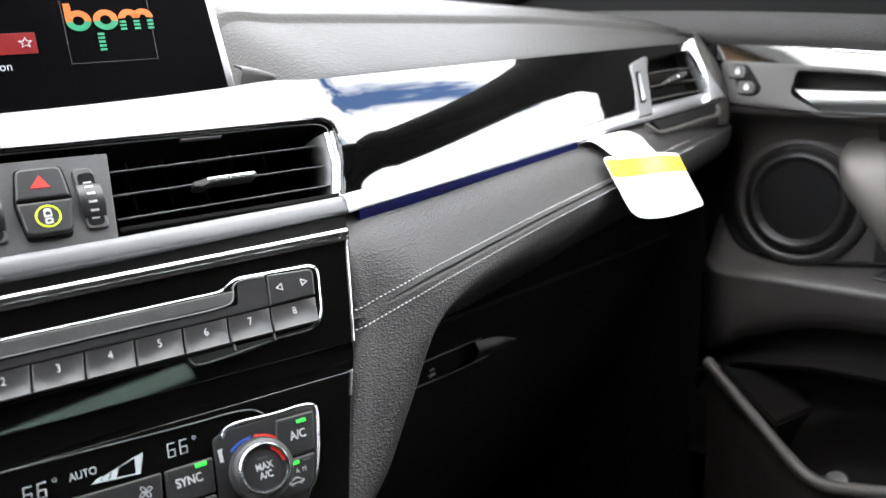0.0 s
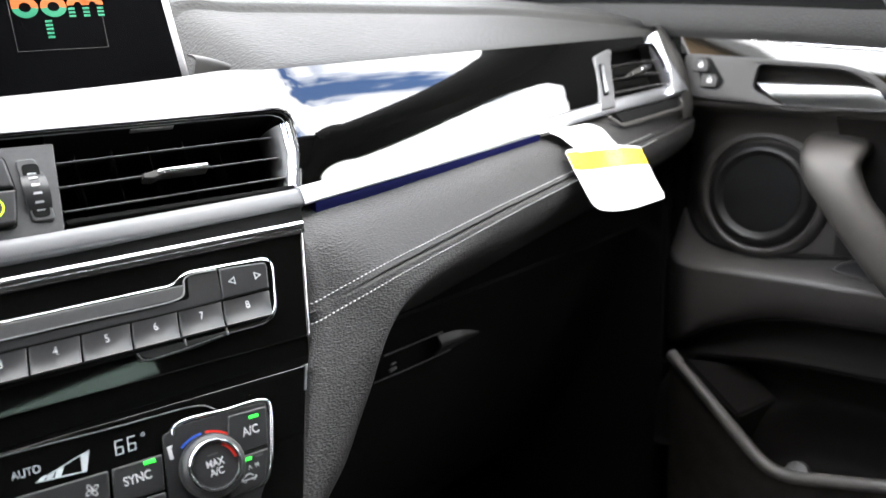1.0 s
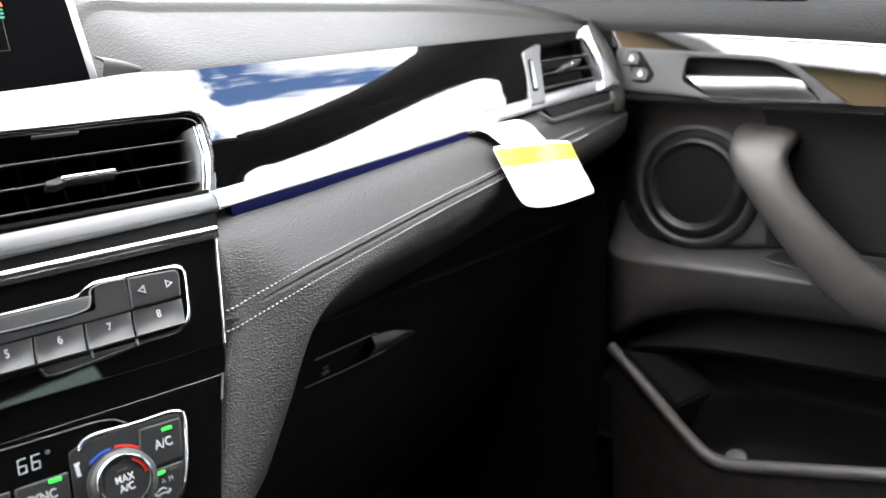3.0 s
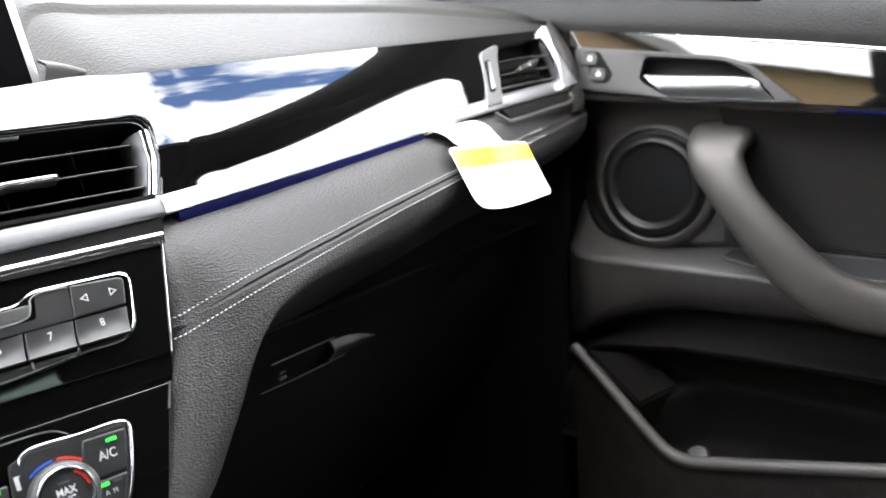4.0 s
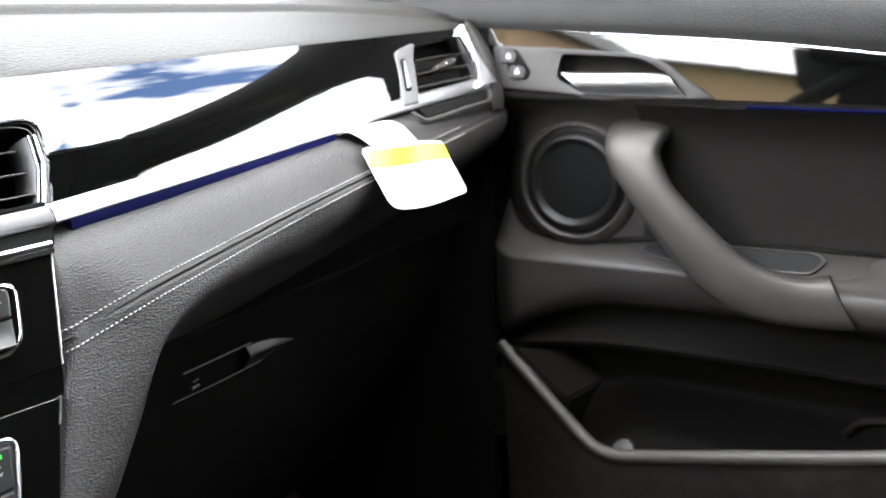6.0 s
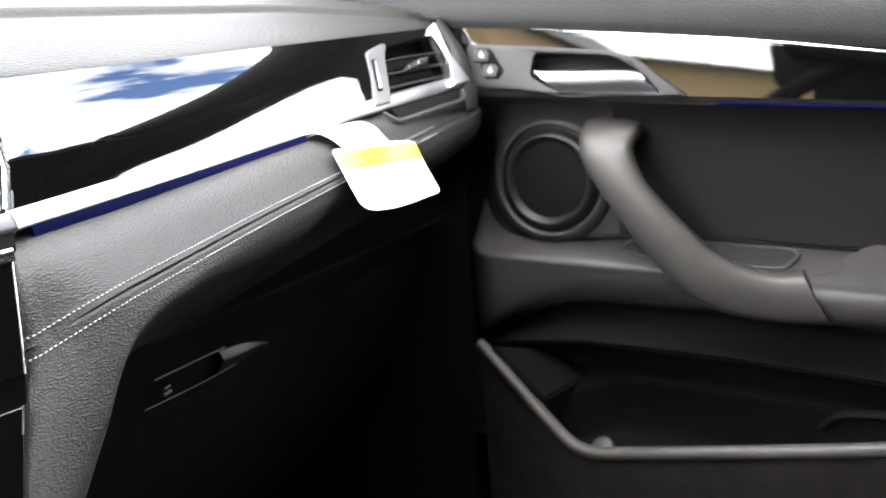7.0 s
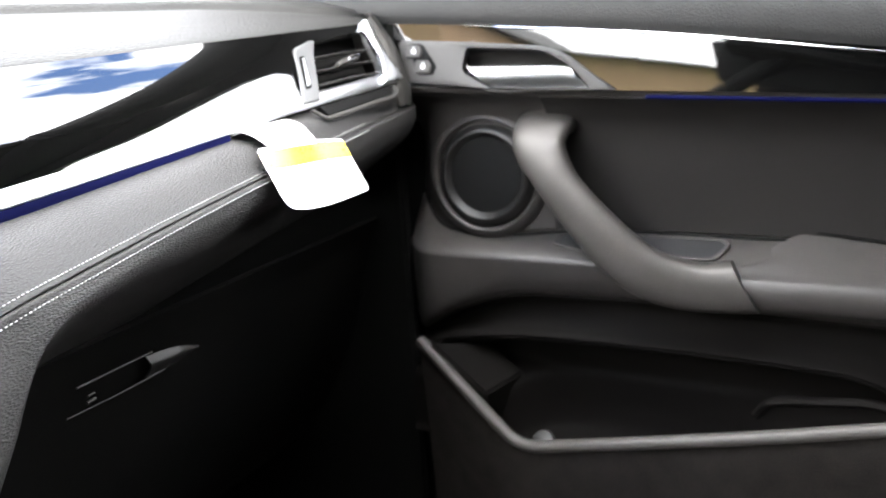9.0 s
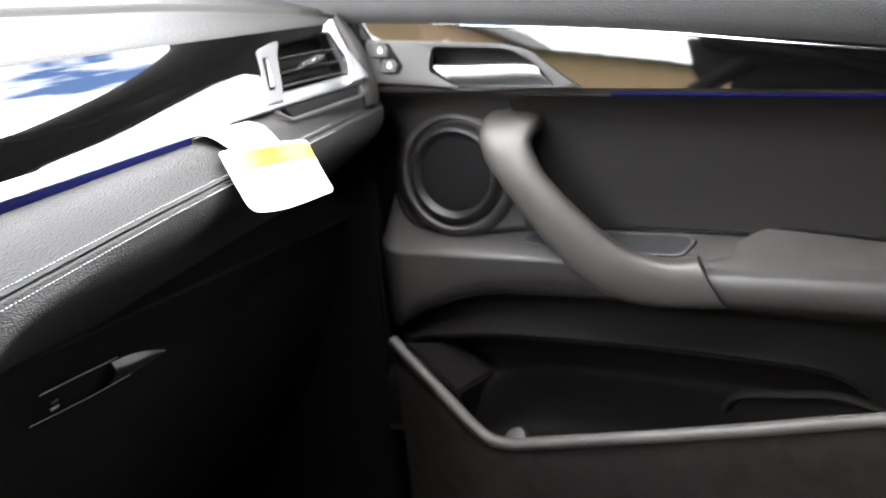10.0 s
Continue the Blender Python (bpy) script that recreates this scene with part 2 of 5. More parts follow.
def sweep(path, profile, up=(0, 0, 1), sizes=None, closed=False):
    """A closed outline (side, up) carried along a path, with capped ends."""
    p = np.asarray(path, float)
    t = np.gradient(p, axis=0)
    if closed:
        t = np.roll(p, -1, 0) - np.roll(p, 1, 0)
    t /= np.linalg.norm(t, axis=1, keepdims=True)
    bm = bmesh.new()
    rings = []
    for k in range(len(p)):
        side = np.cross(t[k], up)
        side /= np.linalg.norm(side)
        above = np.cross(side, t[k])
        s = (1, 1) if sizes is None else sizes[k]
        rings.append([bm.verts.new(p[k] + side * a * s[0] + above * b * s[1]) for a, b in profile])
    m = len(profile)
    for k in range(len(rings) if closed else len(rings) - 1):
        r, q = rings[k], rings[(k + 1) % len(rings)]
        for j in range(m):
            bm.faces.new((r[j], r[(j + 1) % m], q[(j + 1) % m], q[j]))
    if not closed:
        bm.faces.new(rings[0][::-1])
        bm.faces.new(rings[-1])
    bmesh.ops.recalc_face_normals(bm, faces=bm.faces)
    return bm


def oval(a, b, n=12, power=1.0):
    out = []
    for k in range(n):
        c, s = math.cos(2 * math.pi * k / n), math.sin(2 * math.pi * k / n)
        out.append((a * math.copysign(abs(c) ** power, c), b * math.copysign(abs(s) ** power, s)))
    return out


def rounded(pts, r, n=4):
    """An outline with its corners rounded; r: one radius or one for each corner."""
    out = []
    rs = [r] * len(pts) if isinstance(r, (int, float)) else r
    for k, rad in enumerate(rs):
        a, b, c = (np.array(pts[(k + d) % len(pts)], float) for d in (-1, 0, 1))
        u, v = (a - b) / np.linalg.norm(a - b), (c - b) / np.linalg.norm(c - b)
        if rad <= 0:
            out.append(tuple(b))
            continue
        for f in np.linspace(0, 1, n + 1):
            out.append(tuple(b + u * rad * (1 - f) ** 2 + v * rad * f**2))
    return out


def rect(x0, y0, x1, y1):
    return [(x0, y0), (x1, y0), (x1, y1), (x0, y1)]


def plate(outline, z0, z1, bevel=0.0008):
    """An outline raised from z0 to z1, with its front edge bevelled."""
    bm = bmesh.new()
    c = (np.max(outline, axis=0) + np.min(outline, axis=0)) / 2
    rows = []
    for z, inset in ((z0, 0), (z1 - bevel, 0), (z1 - bevel * 0.3, bevel * 0.35), (z1, bevel), (z1, bevel * 1.15 + 0.00005)):
        pts = np.array(outline, float)
        d = pts - c
        w = np.ptp(pts, axis=0)
        rows.append([bm.verts.new((x - inset * 2 * dx / max(w[0], 1e-6), y - inset * 2 * dy / max(w[1], 1e-6), z)) for (x, y), (dx, dy) in zip(pts, d)])
    m = len(outline)
    for a, b in zip(rows, rows[1:]):
        for j in range(m):
            bm.faces.new((a[j], a[(j + 1) % m], b[(j + 1) % m], b[j]))
    bm.faces.new(rows[0][::-1])
    bm.faces.new(rows[-1])
    bmesh.ops.recalc_face_normals(bm, faces=bm.faces)
    return bm


def ring(outer, inner, z0, z1):
    """A flat frame between two outlines with the same number of points."""
    bm = bmesh.new()
    m = len(outer)
    loops = []
    for pts, z in ((outer, z0), (outer, z1 - 0.0004), ([(o[0] * 0.85 + i[0] * 0.15, o[1] * 0.85 + i[1] * 0.15) for o, i in zip(outer, inner)], z1),
                   ([(o[0] * 0.15 + i[0] * 0.85, o[1] * 0.15 + i[1] * 0.85) for o, i in zip(outer, inner)], z1), (inner, z1 - 0.0004), (inner, z0)):
        loops.append([bm.verts.new((x, y, z)) for x, y in pts])
    for a, b in zip(loops, loops[1:] + loops[:1]):
        for j in range(m):
            bm.faces.new((a[j], a[(j + 1) % m], b[(j + 1) % m], b[j]))
    bmesh.ops.recalc_face_normals(bm, faces=bm.faces)
    return bm


def turned(profile, n=40):
    """A shape turned round the z axis from (radius, z) pairs."""
    bm = bmesh.new()
    loops = []
    for r, z in profile:
        loops.append([bm.verts.new((r * math.cos(2 * math.pi * k / n), r * math.sin(2 * math.pi * k / n), z)) for k in range(n)])
    for a, b in zip(loops, loops[1:]):
        for j in range(n):
            bm.faces.new((a[j], a[(j + 1) % n], b[(j + 1) % n], b[j]))
    bm.faces.new(loops[0][::-1])
    bm.faces.new(loops[-1])
    bmesh.ops.recalc_face_normals(bm, faces=bm.faces)
    return bm


def words(text, size, x, y, z, slant=0.0, bold=0.0):
    """A mesh of built-in lettering, centred on x, y."""
    c = bpy.data.curves.new("letters", "FONT")
    c.body, c.size, c.align_x, c.align_y, c.extrude, c.shear, c.offset = text, size, "CENTER", "CENTER", 0.00012, slant, bold
    ob = bpy.data.objects.new("letters", c)
    scene.collection.objects.link(ob)
    bpy.context.view_layer.update()
    data = bpy.data.meshes.new_from_object(ob.evaluated_get(bpy.context.evaluated_depsgraph_get()))
    bpy.data.objects.remove(ob)
    data.transform(Matrix.Translation((x, y, z)) @ Matrix.Diagonal((0.84, 1, 1, 1)))
    data.materials.clear()
    return data


def axes(o, u, n):
    """A frame with its x along u and its z out of the surface along n."""
    u, n = Vector(u).normalized(), Vector(n).normalized()
    v = n.cross(u).normalized()
    u = v.cross(n)
    return Matrix(((u.x, v.x, n.x, o[0]), (u.y, v.y, n.y, o[1]), (u.z, v.z, n.z, o[2]), (0, 0, 0, 1)))


CON = axes((0.3523, 0.4026, 0.6421), (0.9504, -0.3111, 0), (-0.2793, -0.8532, 0.4405))
VENT = axes((0.3638, 0.4212, 0.6615), (0.9588, -0.284, 0), (-0.244, -0.824, 0.5114))
END = axes((0.8604, 0.3765, 0.6949), (0.4966, -0.0447, 0.0334), (-0.1086, -0.8557, 0.5059))


VROT = VENT @ Matrix.Rotation(math.atan(0.037), 4, "Z")


def foot_at(x):
    """The lacquered trim's lower edge."""
    return np.array((x, 0.4212 - 0.0900 * (x - 0.364), 0.6615 + 0.0673 * (x - 0.364)))


def strip_at(x):
    """The line of the bright strip, which climbs over the trim's foot towards the outer vent."""
    up = 0.0108 * (1 - ((0.87 - min(max(x, 0.43), 0.87)) / 0.44) ** 2)
    return foot_at(x) + np.array((0, 0.62, 1.0)) * up


def top_at(x):
    return np.array((x, 0.4680 - 0.1020 * (x - 0.36), 0.7390 + 0.0410 * (x - 0.36)))


def crease_at(x):
    return np.array((x, np.interp(x, [0.333, 0.614, 0.92], [0.366, 0.360, 0.372]), np.interp(x, [0.3292, 0.40, 0.52, 0.614, 0.75, 0.92], [0.5945, 0.6075, 0.6265, 0.6395, 0.6545, 0.6710])))


def small_box(name, x, y, z):
    data = bpy.data.meshes.new(name)
    bm = bmesh.new()
    bmesh.ops.create_cube(bm, size=1)
    bmesh.ops.scale(bm, verts=bm.verts, vec=(x, y, z))
    bm.to_mesh(data)
    bm.free()
    return data


RIB = small_box("rib", 0.0008, 0.0008, 0.0070)
RIDGE = small_box("ridge", 0.0044, 0.0013, 0.0010)


# ---- the cabin's shell and what lies outside ----
def box_bm(x0, y0, z0, x1, y1, z1, bevel=0.0):
    bm = bmesh.new()
    bmesh.ops.create_cube(bm, size=1)
    for v in bm.verts:
        v.co = Vector(((x0, x1)[v.co.x > 0], (y0, y1)[v.co.y > 0], (z0, z1)[v.co.z > 0]))
    if bevel:
        bmesh.ops.bevel(bm, geom=bm.edges[:], offset=bevel, segments=2, affect="EDGES")
    return bm


def setting(name, bm, mat, label, category=""):
    return tagged(part(name, bm, mat, None), label, category or name.split("_")[0], "", "structure")


setting("floor", box_bm(-0.98, -1.1, 0.02, 1.02, 1.05, 0.06), CARPET, "charcoal carpet on the footwell floor")
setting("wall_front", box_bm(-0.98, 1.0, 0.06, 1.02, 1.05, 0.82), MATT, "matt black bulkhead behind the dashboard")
setting("wall_left", box_bm(-0.98, -1.1, 0.06, -0.93, 1.0, 0.86), PLASTIC, "dark trim of the far side of the cabin")
setting("wall_rear", box_bm(-0.98, -1.15, 0.06, 1.02, -1.1, 1.24), FABRIC, "dark cloth rear end of the cabin")
setting("wall_right", box_bm(0.985, -1.1, 0.06, 1.02, 1.0, 0.72), MATT, "matt black skin behind the door trim")
roof_bm = bmesh.new()
for x0, y0, x1, y1 in ((-0.76, -1.1, 0.76, -0.64), (-0.76, -0.64, -0.50, -0.10), (0.14, -0.64, 0.76, -0.10), (-0.50, -0.52, 0.14, -0.10)):
    piece = box_bm(x0, y0, 1.17, x1, y1, 1.21)
    whole = bpy.data.meshes.new("piece")
    piece.to_mesh(whole)
    piece.free()
    roof_bm.from_mesh(whole)
    bpy.data.meshes.remove(whole)
setting("wall_corner", box_bm(0.986, 0.36, 0.722, 1.02, 1.0, 0.83), MATT, "matt black skin of the front corner")
setting("ceiling", roof_bm, ROOF, "grey cloth roof lining round the added streak pane")
# Unseen pane added so that the centre stack reflects a green streak.
setting("window_roof", box_bm(-0.50, -0.64, 1.18, 0.14, -0.52, 1.186), TINTED, "unseen green tinted pane added for the centre stack's streak", "window")
# Two unseen boards added under the windscreen to hold back sky light.
setting("trim_visor", box_bm(-0.60, -0.10, 1.10, 0.18, 0.42, 1.125, 0.008), ROOF, "unseen dark board that blocks sky light through the windscreen", "trim")
setting("trim_visor_near", box_bm(0.19, -0.10, 1.115, 0.39, 0.20, 1.14, 0.008), ROOF, "unseen dark board that blocks sky light on the passenger side", "trim")
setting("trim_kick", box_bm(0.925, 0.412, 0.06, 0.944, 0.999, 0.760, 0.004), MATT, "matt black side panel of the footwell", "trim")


def beam(name, a, b, w, h, label):
    path = spline([a, b], 6)
    return setting(name, sweep(path, oval(w, h, 12, 0.7)), MATT, label, "trim")


beam("trim_pillar_front", (0.96, 0.84, 0.79), (0.820, -0.06, 1.16), 0.052, 0.043, "black windscreen pillar beside the passenger window")
beam("trim_pillar_far", (-0.97, 0.40, 0.80), (-0.86, 0.05, 1.14), 0.035, 0.03, "black windscreen pillar of the driver's side")
beam("trim_rail", (0.83, -0.04, 1.15), (0.82, -1.1, 1.14), 0.085, 0.045, "black rail over the passenger window")
beam("trim_rail_far", (-0.83, 0.24, 1.14), (-0.82, -1.1, 1.14), 0.085, 0.045, "black rail over the driver's window")
beam("trim_header", (-0.78, -0.085, 1.18), (0.76, -0.085, 1.18), 0.012, 0.02, "black header over the windscreen")
sail = plate([(-0.19, 0.775), (-0.225, 0.84), (-0.257, 0.875), (-0.257, 0.91), (-0.222, 0.95), (-0.17, 0.982), (-0.10, 1.005), (0.0, 1.022), (0.25, 1.040), (1.02, 1.080), (1.02, 1.15), (-0.10, 1.15), (-0.86, 0.825), (-0.86, 0.70), (-0.425, 0.70), (-0.40, 0.775)], 0.0, 0.03, 0.004)
bmesh.ops.transform(sail, matrix=Matrix(((0, 0, -1, 0.940), (-1, 0, 0, 0), (0, 1, 0, 0), (0, 0, 0, 1))), verts=sail.verts)
setting("trim_sail", sail, MATT, "black window frame and corner panel of the passenger door", "trim")
# Unseen panels added to cut far-side light and bound the door trim's reflection.
setting("trim_frame_far", box_bm(-0.96, -1.1, 0.955, -0.90, 0.302, 1.16, 0.01), MATT, "unseen black panel closing the upper driver's window", "trim")
setting("trim_post_far", box_bm(-0.96, -1.1, 0.86, -0.90, 0.20, 0.952, 0.01), MATT, "unseen black panel closing the lower driver's window", "trim")
setting("trim_post", box_bm(0.93, -1.1, 0.74, 0.98, -1.02, 1.20, 0.01), MATT, "black door post behind the passenger window", "trim")

bm = bmesh.new()
bmesh.ops.create_grid(bm, x_segments=8, y_segments=8, size=600)
bmesh.ops.translate(bm, verts=bm.verts, vec=(0, 0, -0.45))
setting("ground", bm, GRASS, "green lawn and verge around the parked car", "ground")


def tan_house(x0, y0, x1, y1, h):
    home = thing("house", "tan plastered house with a low grey roof across the drive", "house", pose(x0, y0, -0.45))
    w, d = x1 - x0, y1 - y0
    part("wall", box_bm(0, 0, 0, w, d, h), TAN, home, smooth=False)
    bm = bmesh.new()
    ridge = [bm.verts.new((w / 2, y, h + 0.4)) for y in (-0.3, d + 0.3)]
    eaves = [bm.verts.new((x, y, h)) for x in (-0.4, w + 0.4) for y in (-0.3, d + 0.3)]
    for f in ((eaves[0], eaves[1], ridge[1], ridge[0]), (eaves[3], eaves[2], ridge[0], ridge[1]), (eaves[0], ridge[0], eaves[2]), (eaves[1], eaves[3], ridge[1]), (eaves[0], eaves[2], eaves[3], eaves[1])):
        bm.faces.new(f)
    bmesh.ops.recalc_face_normals(bm, faces=bm.faces)
    part("roof", bm, SLATE, home, smooth=False)


tan_house(-16, 0.6, -9, 5.0, 2.88)
tan_house(-17, 5.4, -9.2, 17, 3.75)


# ---- dashboard ----
dash = thing("dashboard", "black leather dashboard with gloss trim and pale stitching", "dashboard")


def fold(x):
    """How far behind the trim the pad's fold runs: it comes forward towards the outer vent."""
    return float(np.interp(x, [0.36, 0.45, 0.55, 0.62, 0.72, 0.81, 0.865, 0.90], [0.118, 0.110, 0.098, 0.088, 0.074, 0.048, 0.026, 0.018]))


def pad_profile(x):
    """The slope behind the trim, the fold, and the upper tier behind it."""
    t, k = top_at(x), fold(x)
    rise = np.interp([k / 2, k - 0.007, k], [0.0, 0.05, 0.12], [0.002, 0.022, 0.0465])
    h = rise[2] - 0.0012
    return [t + (0, -0.001, -0.003), t + (0, 0.004, 0.002), t + (0, k / 2 + 0.002, rise[0] + 0.0012), t + (0, k - 0.007, rise[1] + 0.0008), t + (0, k, h), t + (0, k + 0.004, h + 0.0065), t + (0, k + 0.012, h + 0.0105), t + (0, k + 0.07, h + 0.0240), t + (0, 0.54, 0.095)]


def low_pad(x):
    """The flat shelf on which the display stands."""
    t = top_at(0.36) + (x - 0.36, -0.30 * (max(x, 0.1) - 0.36), 0.0)
    return [t + (0, 0.004, -0.020), t + (0, 0.008, -0.018), t + (0, 0.03, -0.016), t + (0, 0.07, -0.012), t + (0, 0.09, -0.007), t + (0, 0.11, 0.0), t + (0, 0.20, 0.03), t + (0, 0.30, 0.06), t + (0, 0.40, 0.07)]


pads = [np.array(low_pad(x)) for x in (-0.85, -0.4, 0.0, 0.20, 0.33, 0.357)]
pads.append(np.array(low_pad(0.372)) * 0.5 + np.array(pad_profile(0.372)) * 0.5)
pads += [np.array(pad_profile(x)) for x in (0.392, 0.44, 0.5, 0.58, 0.65, 0.72, 0.78, 0.83, 0.87)]
pads.append(np.array(pad_profile(0.905)) + (0.0, 0.004, -0.003))
pads.append(np.array(pad_profile(0.92)) + (0.0, 0.012, -0.012))
pads.append(np.array(pad_profile(0.94)) + (0.0, 0.030, -0.035))
part("upper_pad", shell(loft(pads, 110, 110)[:, ::-1], 0.004, REAR), PAD, dash, "soft charcoal pad")
OUT = np.array((-0.1086, -0.8557, 0.5059))


def trim_profile(x):
    s, t = foot_at(x), top_at(x)
    k = float(np.interp(x, [0.37, 0.87], [0.12, -0.1]))
    return [s + (t - s) * f + OUT * BULGE * 4 * (f - f * f + k * (f - 3 * f * f + 2 * f**3)) for f in np.linspace(0, 1, 9)]


BULGE = 0.0060
def trim_left(u):
    """The same section, carried on over the middle vent."""
    top = float(np.interp(u, [-0.36, -0.25, -0.14, -0.06, 0.0], [0.0862, 0.0867, 0.0885, 0.0920, 0.0965]))
    return [np.array(VROT @ Vector((u, top * f, -0.0042 * f + BULGE * 4 * (f - f * f + 0.12 * (f - 3 * f * f + 2 * f**3))))) for f in np.linspace(0, 1, 9)]


def inside(p, outline):
    hit = False
    for (x0, y0), (x1, y1) in zip(outline, outline[1:] + outline[:1]):
        if (y0 > p[1]) != (y1 > p[1]) and p[0] < (x1 - x0) * (p[1] - y0) / (y1 - y0) + x0:
            hit = not hit
    return hit


coarse = [trim_left(u) for u in (-0.36, -0.25, -0.14, -0.06, -0.02)] + [trim_profile(x) for x in (0.384, 0.42, 0.48, 0.54, 0.60, 0.66, 0.72, 0.78, 0.83, 0.874)]
fine = loft(coarse, 560, 72)
MID_HOLE = rounded([(-0.40, -0.02), (0.0015, -0.02), (0.0022, 0.0), (0.0070, 0.014), (0.0118, 0.030), (0.0130, 0.046), (0.0130, 0.0592), (-0.06, 0.0602), (-0.40, 0.0645)], [0, 0, 0.002, 0.006, 0.006, 0.006, 0.011, 0.01, 0])
END_HOLE = rounded([(-0.143, 0.002), (-0.012, 0.002), (-0.001, 0.022), (0.006, 0.066), (-0.080, 0.0615), (-0.116, 0.0595)], [0.002, 0.002, 0.004, 0.004, 0.01, 0.006])
to_mid, to_end = VROT.inverted(), END.inverted()
cells = np.ones((559, 71), bool)
for i in range(559):
    for j in range(71):
        c = Vector((fine[i, j] + fine[i + 1, j + 1]) / 2)
        if c.x < 0.40:
            cells[i, j] = not inside((to_mid @ c)[:2], MID_HOLE)
        elif c.x > 0.70:
            cells[i, j] = not inside((to_end @ c)[:2], END_HOLE)
part("decor_trim", shell(fine, 0.003, REAR, cells), GLOSS, dash, "piano black lacquered trim")
strip_path = spline([strip_at(x) + (0, -0.004, -0.0055) for x in (0.3645, 0.5, 0.7, 0.872, 0.884)], 40)
strip_face = [(-0.005, 0.0066), (0.0004, 0.0068), (0.0016, 0.0060), (0.0034, 0.0010), (0.0044, -0.0034), (0.0043, -0.0046), (0.0034, -0.0052), (-0.005, -0.0052)]
part("chrome_strip", sweep(strip_path, strip_face), SATIN, dash, "bright chrome strip")
navy_path = spline([strip_at(x) + (0, -0.0035, -0.0146) for x in (0.374, 0.5, 0.622)], 24)
part("light_strip", sweep(navy_path, rounded([(-0.004, -0.0042), (0.0040, -0.0042), (0.0046, 0.0040), (-0.004, 0.0042)], 0.0008, 2)), NAVY, dash, "dark blue light strip")
edge_in = [np.array(END @ Vector(p)) for p in ((0.0225, 0.0775, 0.002), (0.0210, 0.0700, 0.004), (0.0172, 0.0448, 0.006), (0.0136, 0.0238, 0.006), (0.0106, 0.0060, 0.004), (0.0040, -0.0100, 0.000), (0.0000, -0.0240, -0.004))]
edge_out = [np.array(p) for p in ((0.900, 0.4180, 0.7720), (0.900, 0.4100, 0.7640), (0.8985, 0.3985, 0.7500), (0.898, 0.3845, 0.7270), (0.897, 0.3760, 0.7000), (0.897, 0.3720, 0.6820), (0.897, 0.3740, 0.6680))]
cap_rows = [[a, a + (b - a) * 0.4 + OUT * 0.0035, a + (b - a) * 0.8 + OUT * 0.002, b, b + np.array((0.012, 0.030, 0.0)), b + np.array((0.014, 0.075, 0.0))] for a, b in zip(edge_in, edge_out)]
part("end_cap", shell(loft(cap_rows, 40, 30), 0.003, REAR), PLASTIC, dash, "dark plastic end cap")


def gap_at(x):
    return float(np.interp(x, [0.333, 0.62, 0.92], [0.0112, 0.0075, 0.006]))


def leather_profile(x, foot):
    """From under the strip over the sewn crease to the foot of the roll, and forward beneath it."""
    s, c, g, foot = strip_at(x), crease_at(x), gap_at(x) / 2, np.array(foot)
    a = s + (0, 0.003, -0.0130)
    b = a + (c - a) * 0.42 + (0, -0.0055, 0.0040)
    d = c + (0, -0.0024, -g)
    low = [d + (foot - d) * 0.12 + (0, -0.0012, 0), d + (foot - d) * 0.5 + (0, -0.0034, 0), foot]
    low += [foot + (0.004, 0.022, -0.016), foot + (0.006, 0.06, -0.040), foot + (0.006, 0.10, -0.070)]
    pts = [a + (0, 0.014, 0.003), a, b, c + (0, 0.0034, g - 0.0006), c + (0, 0.0007, 0.0012), c + (0, 0.0020, 0.0), c + (0, -0.0010, -0.0011), d] + low
    lean = max(0.0, 1 - (x - 0.3285) / 0.05)
    return np.array([p + (lean * 0.526 * max(0.0, p[2] - c[2]), 0, 0) for p in pts])


def roll_foot(x):
    c = crease_at(x)
    return (x, c[1] + 0.007, c[2] - 0.032)


feet = [(0.3292, (0.2762, 0.339, 0.462)), (0.342, (0.2950, 0.342, 0.475)), (0.352, (0.3160, 0.347, 0.4870)), (0.360, (0.3330, 0.352, 0.4965)), (0.370, (0.3510, 0.356, 0.5170)), (0.380, (0.3640, 0.358, 0.5340)), (0.390, (0.3725, 0.359, 0.5480)), (0.402, (0.3830, 0.360, 0.5635)), (0.418, (0.3970, 0.361, 0.5765)), (0.440, (0.4190, 0.362, 0.5860)), (0.47, (0.4560, 0.364, 0.5920)), (0.50, (0.4930, 0.366, 0.5950))]
feet += [(x, roll_foot(x)) for x in (0.54, 0.59, 0.66, 0.74, 0.82, 0.88)]
feet = [(x, np.array(f)) for x, f in feet]
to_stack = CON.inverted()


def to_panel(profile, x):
    """Near the console, slides the hide along the camera's sight line onto its face."""
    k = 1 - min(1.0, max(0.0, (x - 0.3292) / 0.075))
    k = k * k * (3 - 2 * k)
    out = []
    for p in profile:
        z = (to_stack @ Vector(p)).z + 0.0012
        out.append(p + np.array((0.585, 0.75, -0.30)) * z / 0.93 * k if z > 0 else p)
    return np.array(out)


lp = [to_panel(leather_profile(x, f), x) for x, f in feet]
lp = [lp[0] + (-0.008, 0.0085, -0.004)] + lp
lp.append(leather_profile(0.900, roll_foot(0.900)) + (0, 0.002, 0))
lp.append(leather_profile(0.914, roll_foot(0.914)) + (0, 0.010, 0))
lp.append(leather_profile(0.920, roll_foot(0.920)) + (0, 0.04, 0))
hide = loft(lp, 200, 170)
hide_cross = np.mean([knots_of(q) for q in lp], axis=0)
hide_rows = np.array([spline(q, 40, hide_cross) for q in lp])
hide_along = np.mean([knots_of(hide_rows[:, k]) for k in range(40)], axis=0)
